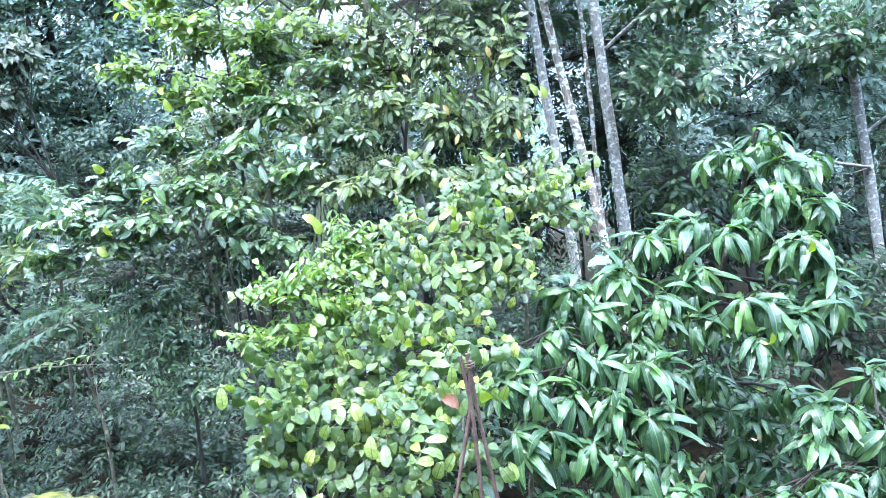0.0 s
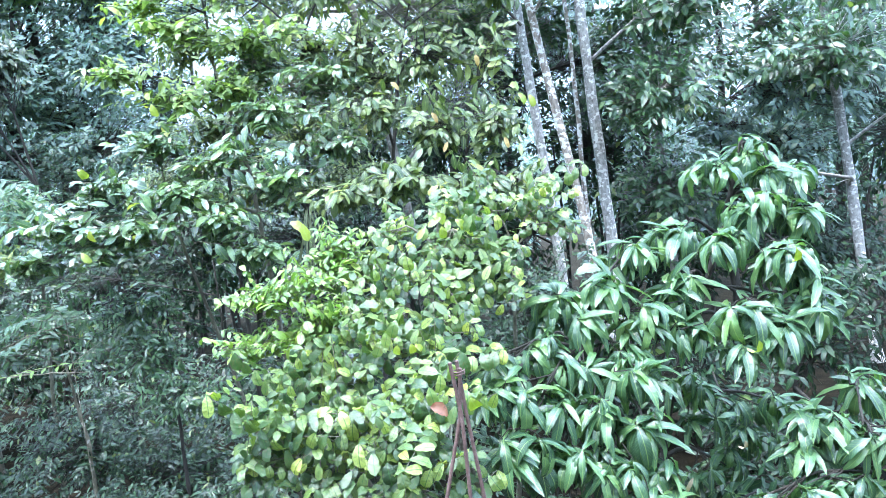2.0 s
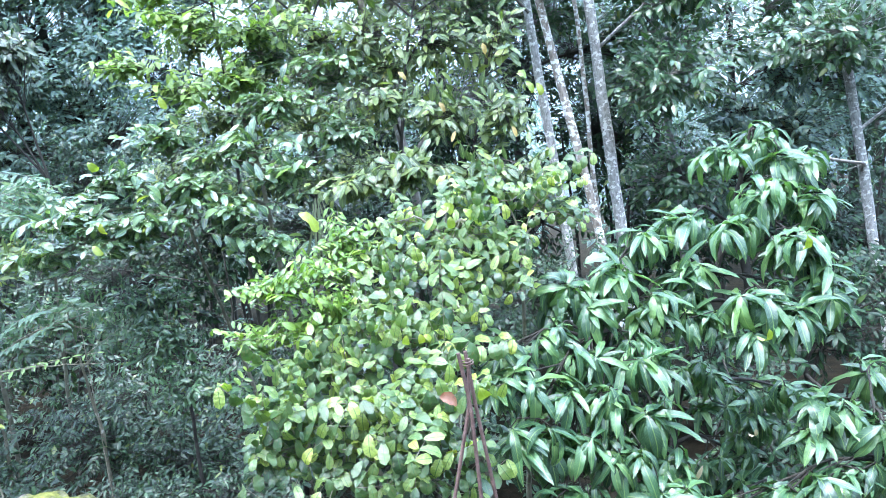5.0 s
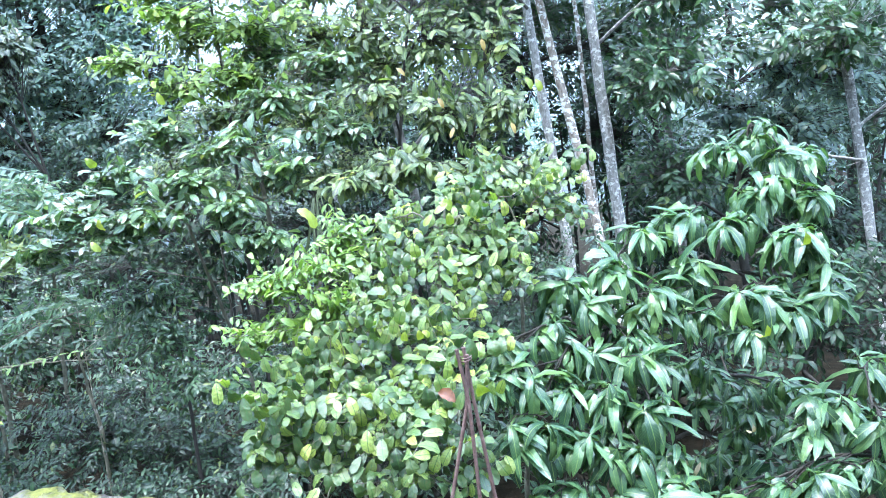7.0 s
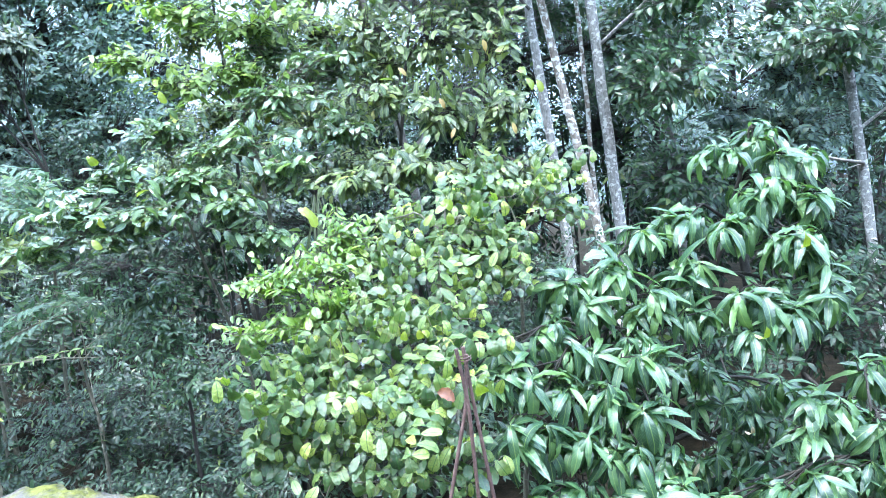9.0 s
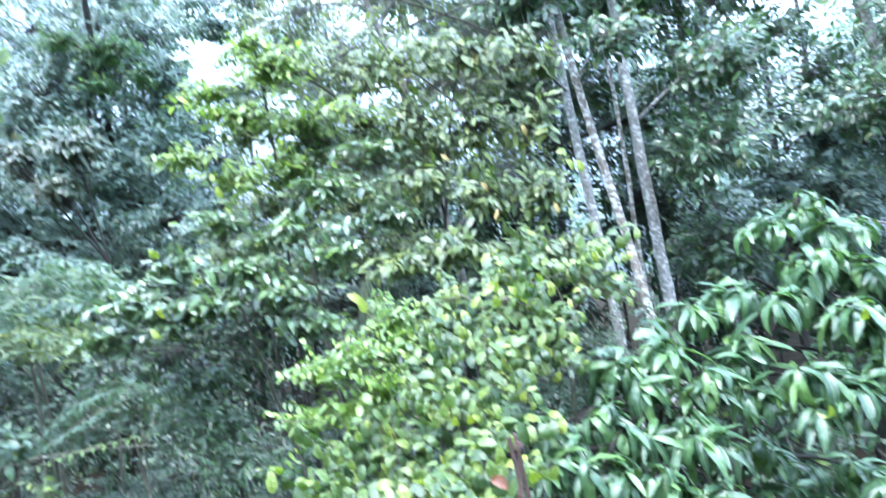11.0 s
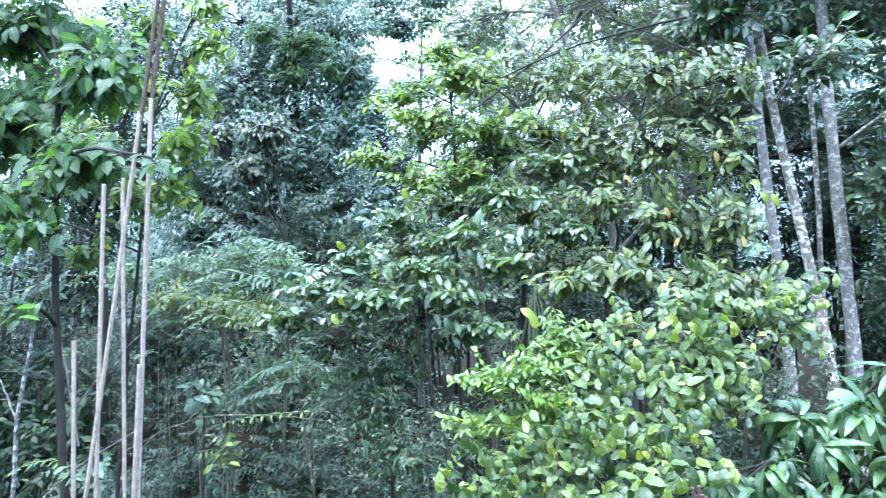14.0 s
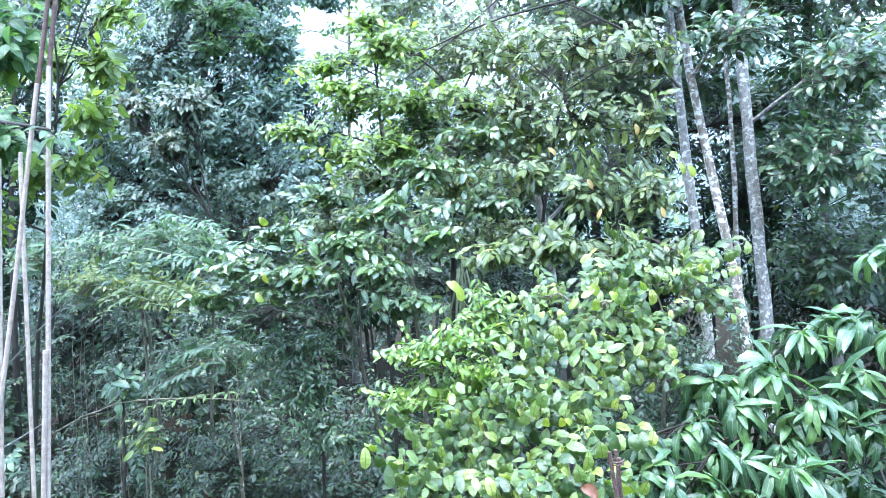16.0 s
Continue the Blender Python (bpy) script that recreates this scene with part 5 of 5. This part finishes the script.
bush(LOW, -1.75, 3.5, 0.3, (-1.8, 3.35, 0.35, 0.45, 0.25, 0.2, 60), (-1.2, 3.35, 0.35, 0.4, 0.25, 0.22, 55), (-2.5, 3.45, 0.35, 0.4, 0.25, 0.22, 50))


def far_woods():
    """The wood behind: many trunks and leaf masses that close the view, with two gaps to the sky."""
    stems, P, D, UP, S = [], [], [], [], []
    for i in range(90):
        y = 9.6 + 16 * rng.uniform(0, 1) ** 1.5
        x = y * rng.uniform(-1.7, 1.0)
        a = x / y
        if -8.5 < x < -3.5 and y < 10.8:
            continue
        steep = 0.2 if -0.5 < a < -0.26 else (0.12 if 0.38 < a < 0.48 else 0.34 if -0.28 < a < 0.12 else 0.62)
        h = min(12.0, 1.6 + steep * y) * rng.uniform(0.72, 1.0)
        r = rng.uniform(0.03, 0.1)
        stems.append((bent([(x, y, -0.1), (x + rng.normal(0, 0.15), y, h * 0.5), (x + rng.normal(0, 0.3), y, h * 0.95)], 7, 0.02), r, r * 0.35))
        n = int(15 * h * rng.uniform(0.7, 1.3))
        wide = 0.5 if 0.3 < a < 0.56 or -0.5 < a < -0.28 else 1.2
        pts = np.array([x, y, 0.58 * h]) + unit(rng.normal(0, 1, (n, 3))) * rng.uniform(0.35, 1, (n, 1)) * np.array([wide, 0.8, 0.42 * h])
        for p in pts:
            got = spray(p, rng.normal(0, 1, 3) + np.array([0, -0.4, 0.2]), 6, 0.13 + 0.006 * (y - 7.5))
            for store, value in zip((P, D, UP, S), got):
                store.append(value)
    # low growth under those trees
    for i in range(110):
        y = rng.uniform(10.5, 17.0)
        x = y * rng.uniform(-1.5, 1.0)
        n = 36
        pts = np.array([x, y, 1.4 + 0.07 * y]) + unit(rng.normal(0, 1, (n, 3))) * rng.uniform(0.3, 1, (n, 1)) * np.array([1.4, 0.6, 1.3 + 0.05 * y])
        for p in pts:
            got = spray(p, rng.normal(0, 1, 3) + np.array([0, -0.4, 0.2]), 6, 0.2)
            for store, value in zip((P, D, UP, S), got):
                store.append(value)
    top = thing("far_woods", (0, 14, 0), "dim distant woodland of thin trunks and haze-tinted leaves", "woods", kind="stuff")
    base = np.array([0, 14, 0])
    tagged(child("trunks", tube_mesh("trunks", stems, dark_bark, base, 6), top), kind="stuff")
    P, D, UP, S = (np.concatenate(a) for a in (P, D, UP, S))
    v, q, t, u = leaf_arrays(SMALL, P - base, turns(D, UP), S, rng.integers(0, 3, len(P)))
    tagged(child("foliage", as_mesh("foliage", v, q, t, haze_tinted_leaf, u), top), kind="stuff")


far_woods()


def undergrowth():
    """Low seedlings and creepers that cover the floor of the wood."""
    P, D, UP, S = [], [], [], []
    for i in range(4300):
        y = 3.75 + 6.0 * rng.uniform(0, 1) ** 1.5
        x = rng.uniform(-1.45, 0.2) * y
        top = 0.25 + 0.55 * (noise.noise((x * 0.8, y * 0.8, 4)) + 0.6) + 0.09 * (y - 3.2)
        if noise.noise((x * 1.6, y * 1.6, 9)) < -0.05:
            continue
        p = np.array([x, y, rng.uniform(0.05, max(0.2, top))])
        got = spray(p, rng.normal(0, 1, 3) * np.array([1, 1, 0.5]) + np.array([0, -0.4, 0.3]), 10, 0.05 + 0.025 * rng.uniform(0, 1), length=0.22, paired=True)
        for store, value in zip((P, D, UP, S), got):
            store.append(value)
    P, D, UP, S = (np.concatenate(a) for a in (P, D, UP, S))
    v, q, t, u = leaf_arrays(SMALL, P, turns(D, UP), S, rng.integers(0, 3, len(P)))
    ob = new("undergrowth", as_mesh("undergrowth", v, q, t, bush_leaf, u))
    tagged(ob, "dense dark seedlings and creepers covering the forest floor", "undergrowth", kind="stuff")


undergrowth()


# ---- single coloured leaves ----
def accent(top, place, way, size, mat, label, kinds=None, up=(0, -0.8, 0.5)):
    kinds = kinds or OVAL
    v, q, t, u = kinds[int(rng.integers(0, len(kinds)))]
    R = turns(np.array([way], float), np.array([up], float))[0]
    m = Matrix([[*(R[r] * size), place[r] - top.location[r]] for r in range(3)] + [[0, 0, 0, 1]])
    child("leaf", as_mesh("leaf", v, q, t, mat, u), top, label, m)


FRESH = "yellow-green leaf"
CURLED = [leaf_shape(0.62, 9, fold=0.75, droop=0.7, wavy=0.16, belly=0.5, tip=0.6, twist=0.7)]
accent(shrub, (-0.1, 1.72, 1.155), (0.9, -0.1, -0.15), 0.058, dead_leaf, "dead curled orange-brown leaf", CURLED)
accent(shrub, (0.005, 1.75, 1.16), (0.35, -0.1, -0.9), 0.06, yellow_leaf, FRESH)
for place, way, size in (((-0.19, 2.0, 1.28), (-0.25, -0.2, -0.9), 0.07), ((-0.15, 2.0, 1.28), (0.2, -0.2, -0.9), 0.07), ((-0.14, 2.0, 1.275), (0.8, -0.2, -0.4), 0.06),
                         ((-0.05, 2.4, 1.66), (0.8, -0.3, -0.2), 0.11), ((-0.02, 2.4, 1.65), (-0.7, -0.3, -0.3), 0.1), ((0.03, 2.42, 1.64), (0.7, -0.3, -0.5), 0.1),
                         ((-0.02, 2.38, 1.62), (0.1, -0.3, -0.9), 0.09), ((-0.08, 2.42, 1.62), (-0.6, -0.3, -0.6), 0.09)):
    accent(shrub, place, way, size * 0.58, yellow_leaf, FRESH)
for place, way in (((-0.58, 2.5, 1.7), (0.9, -0.2, -0.3)), ((-0.535, 2.5, 1.69), (0.25, -0.2, -0.95))):
    accent(shoots, place, way, 0.07, yellow_leaf, FRESH)
accent(mango, (1.11, 2.18, 1.42), (0.15, -0.2, -0.95), 0.1, yellow_leaf, "yellowing leaf", MANGO)
accent(mango, (0.88, 2.0, 1.17), (0.1, -0.2, -0.95), 0.09, yellow_leaf, "yellowing leaf", MANGO)
for place, way in (((0.68, 2.3, 0.68), (0.3, -0.3, -0.8)), ((0.74, 2.3, 0.66), (-0.5, -0.3, -0.6)), ((0.6, 2.3, 0.62), (0.7, -0.3, 0.3)), ((0.95, 2.35, 0.75), (0.2, -0.3, -0.9))):
    accent(mango, place, way, 0.07, withered_leaf, "withered pale brown leaf", MANGO)
accent(mango, (0.4, 2.2, 1.41), (0.8, -0.3, 0.6), 0.085, mango_leaf_single, "pale shining leaf", OVAL, (-0.5, -0.6, 0.6))
for place, way in (((-1.2, 2.9, 2.29), (0.2, -0.2, -0.95)), ((-1.55, 2.9, 2.05), (0.5, -0.3, -0.7)), ((-1.53, 2.9, 1.78), (-0.2, -0.3, -0.9)), ((-1.58, 2.9, 1.69), (0.5, -0.3, -0.7))):
    accent(layered, place, way, 0.06, yellow_leaf, "yellow leaf")
for place, way in (((0.4, 3.15, 2.2), (0.7, -0.3, -0.6)), ((0.45, 3.15, 2.19), (0.4, -0.3, -0.9)), ((0.36, 3.15, 2.24), (0.95, -0.3, 0.1))):
    accent(olive, place, way, 0.065, yellow_leaf, "yellow leaf")


for place, way in (((-0.01, 3.10, 2.15), (0.5, -0.3, -0.8)), ((0.22, 3.10, 2.39), (0.2, -0.3, -0.95)), ((0.05, 3.10, 2.01), (-0.4, -0.3, -0.8)), ((-0.18, 3.10, 2.31), (0.7, -0.3, -0.6)), ((0.31, 3.10, 2.00), (0.3, -0.3, -0.9))):
    accent(olive, place, way, 0.058, orange_leaf, "withering orange-brown leaf", POINTED)


# ---- single fronds that stand out from the undergrowth ----
def arching_frond(label, pts, n, size, mat):
    """A thin arching stalk with leaflets in pairs, hanging to both sides."""
    base = np.array(pts[0])
    top = thing("fern_frond", base, label, "fern")
    foot = np.array([base[0], base[1] + 0.1, 0.0])
    line = bent([foot] + [np.array(p) for p in pts], 24, 0.004)
    child("stalk", tube_mesh("stalk", [(line, 0.0024, 0.001)], twig_bark, base, 5), top)
    shapes = [as_mesh("leaflet", v, q, t, mat, u) for v, q, t, u in LEAFLET + POINTED[:2]]
    for k in range(n * 2 + 1):
        f = 0.42 + 0.58 * (k // 2) / n
        at = f * 23
        i = min(22, int(at))
        p = line[i] + (line[i + 1] - line[i]) * (at - i)
        along = unit(line[i + 1] - line[i])
        side = unit(np.cross(along, np.array([0, -0.3, 1.0]))) * (1 if k % 2 else -1)
        way = along * 0.45 + side + np.array([0, -0.1, -0.25]) + rng.normal(0, 0.1, 3) if k < n * 2 else along
        grown = size * (0.65 + 0.4 * math.sin(math.pi * (0.15 + 0.75 * (k // 2) / n))) * rng.uniform(0.85, 1.1)
        R = turns(np.array([way]), np.array([[0, -0.35, 0.95]]) + rng.normal(0, 0.15, (1, 3)))[0]
        child("leaflet", shapes[int(rng.integers(0, len(shapes)))], top, "", Matrix([[*(R[r] * grown), p[r] - base[r]] for r in range(3)] + [[0, 0, 0, 1]]))


for label, mat, size, n, pts in (
        ("silvery feathered frond over the undergrowth", dark_leaf, 0.075, 11,
         [(-2.55, 3.20, 1.08), (-2.24, 3.10, 1.24), (-1.99, 3.00, 1.32), (-1.80, 2.95, 1.39)]),
        ("silvery feathered frond over the undergrowth", fern_leaf, 0.07, 10,
         [(-2.61, 3.30, 1.11), (-2.34, 3.25, 1.28), (-2.13, 3.20, 1.39), (-1.93, 3.10, 1.43)]),
        ("arching stem with small yellow-green leaflets", shoot_leaf, 0.05, 10,
         [(-2.42, 3.00, 1.08), (-2.14, 2.95, 1.15), (-1.88, 2.90, 1.20), (-1.60, 2.85, 1.23)]),
        ("arching golden-green frond over dark bushes", gold_fern, 0.075, 12,
         [(-3.11, 3.50, 1.64), (-2.81, 3.45, 1.89), (-2.57, 3.40, 1.97), (-2.23, 3.30, 1.91)]),
        ("arching golden-green frond over dark bushes", gold_fern, 0.075, 12,
         [(-3.06, 3.50, 1.53), (-2.77, 3.45, 1.74), (-2.53, 3.40, 1.80), (-2.23, 3.30, 1.70)]),
        ("arching golden-green frond over dark bushes", gold_fern, 0.07, 11,
         [(-3.02, 3.50, 1.49), (-2.77, 3.40, 1.64), (-2.57, 3.35, 1.71), (-2.34, 3.30, 1.63)]),
        ("arching blue-green frond of fine leaflets", fern_leaf, 0.08, 13,
         [(-3.03, 3.80, 1.63), (-2.73, 3.70, 1.89), (-2.46, 3.60, 1.95), (-2.16, 3.50, 1.86)]),
        ("arching blue-green frond of fine leaflets", fern_leaf, 0.08, 13,
         [(-3.28, 4.00, 1.79), (-2.97, 3.90, 2.14), (-2.63, 3.80, 2.22), (-2.27, 3.70, 2.13)]),
        ("arching blue-green frond of fine leaflets", fern_leaf, 0.08, 13,
         [(-3.37, 4.00, 1.79), (-3.16, 3.90, 2.11), (-2.90, 3.80, 2.25), (-2.57, 3.70, 2.25)]),
        ("young stem with pale shining leaves", glossy_leaf, 0.05, 8,
         [(-1.80, 3.10, 1.25), (-1.78, 3.05, 1.41), (-1.79, 3.00, 1.47), (-1.85, 2.95, 1.49)]),
        ("low frond of pale leaflets by the bars", fern_leaf, 0.06, 10,
         [(-3.64, 3.00, 0.59), (-3.28, 2.90, 0.73), (-3.04, 2.85, 0.84), (-2.80, 2.80, 0.86)]),
        ("bent seedling stem with yellow-green leaflets", shoot_leaf, 0.055, 8,
         [(-3.90, 3.10, 0.71), (-3.61, 3.00, 0.85), (-3.39, 2.95, 0.91), (-3.19, 2.90, 0.90)])):
    arching_frond(label, pts, n, size, mat)


# ---- loose branches and a hanging frond ----
def bare_branch(pts, r0, r1, bark, label="bare crooked branch reaching through the leaves"):
    base = np.array(pts[0])
    top = thing("branch", base, label, "branch")
    line = bent(pts, 18, 0.01)
    child("stem", tube_mesh("stem", [(line, r0, r1)], bark, base, 6), top)
    for i in range(4):
        a = line[int(rng.integers(4, 16))]
        tip = a + rng.normal(0, 0.07, 3) + (line[-1] - line[0]) * 0.12
        child("twig", tube_mesh("twig", [(bent([a, (a + tip) / 2 + rng.normal(0, 0.01, 3), tip], 6), r1 * 0.8, r1 * 0.3)], bark, base, 4), top)


bare_branch([(-4.3, 2.9, 1.4), (-3.56, 2.9, 1.39), (-3.25, 2.9, 1.35), (-3.1, 2.85, 1.3)], 0.006, 0.003, dark_bark)
bare_branch([(-3.35, 3.0, 1.05), (-3.24, 3.0, 1.19), (-2.96, 3.0, 1.49), (-2.66, 3.0, 1.71)], 0.006, 0.003, grey_bark)
bare_branch([(-3.1, 2.9, 1.0), (-3.38, 3.0, 1.65), (-3.44, 3.0, 1.88)], 0.006, 0.003, grey_bark)
bare_branch([(-3.88, 3.2, 1.05), (-4.0, 3.2, 1.32), (-4.16, 3.2, 1.5)], 0.006, 0.003, pale_bark)
bare_branch([(-2.95, 3.1, 0.95), (-2.5, 3.1, 1.14), (-1.93, 3.1, 1.18)], 0.005, 0.002, twig_bark)
bare_branch([(-2.7, 3.3, 1.0), (-2.19, 3.3, 1.28), (-1.86, 3.3, 1.38)], 0.005, 0.002, twig_bark)
bare_branch([(-3.65, 3.0, 0.5), (-3.27, 3.0, 0.81), (-2.8, 3.0, 1.08)], 0.006, 0.003, pale_bark)
bare_branch([(-2.3, 3.0, 1.17), (-1.95, 3.0, 1.18), (-1.67, 3.0, 1.16)], 0.005, 0.002, twig_bark)
bare_branch([(0.2, 4.0, 3.4), (-0.02, 4.0, 3.38), (-0.49, 4.0, 3.31), (-0.95, 4.0, 3.15), (-1.6, 4.0, 2.98)], 0.008, 0.003, dark_bark)
bare_branch([(-0.36, 4.4, 3.72), (-0.69, 4.2, 3.37), (-1.03, 4.2, 3.11), (-1.3, 4.2, 2.98)], 0.007, 0.003, dark_bark)
bare_branch([(0.65, 4.5, 2.9), (0.34, 4.4, 3.27), (-0.02, 4.4, 3.5), (-0.44, 4.4, 3.73)], 0.01, 0.004, dark_bark)
bare_branch([(3.6, 6.0, 1.6), (3.16, 5.2, 1.65), (2.89, 5.2, 1.72), (2.67, 5.2, 1.8)], 0.016, 0.009, grey_bark)


def hanging_frond():
    base = np.array([-0.60, 2.98, 1.78])
    top = thing("palm_frond", base, "withered palm frond hanging in strips", "frond")
    strip = leaf_shape(0.03, 6, fold=0.5, droop=0.15)
    me = as_mesh("strip", *strip[:3], dry_frond, strip[3])
    for i in range(11):
        way = unit(np.array([-0.22 + 0.045 * i + rng.normal(0, 0.02), -0.15, -0.95]))
        R = turns(way[None], np.array([[rng.normal(0, 0.5), -1, 0.1]]))[0]
        s = rng.uniform(0.28, 0.38)
        child("strip", me, top, "", Matrix([[*(R[r] * s), rng.normal(0, 0.012)] for r in range(3)] + [[0, 0, 0, 1]]))


hanging_frond()
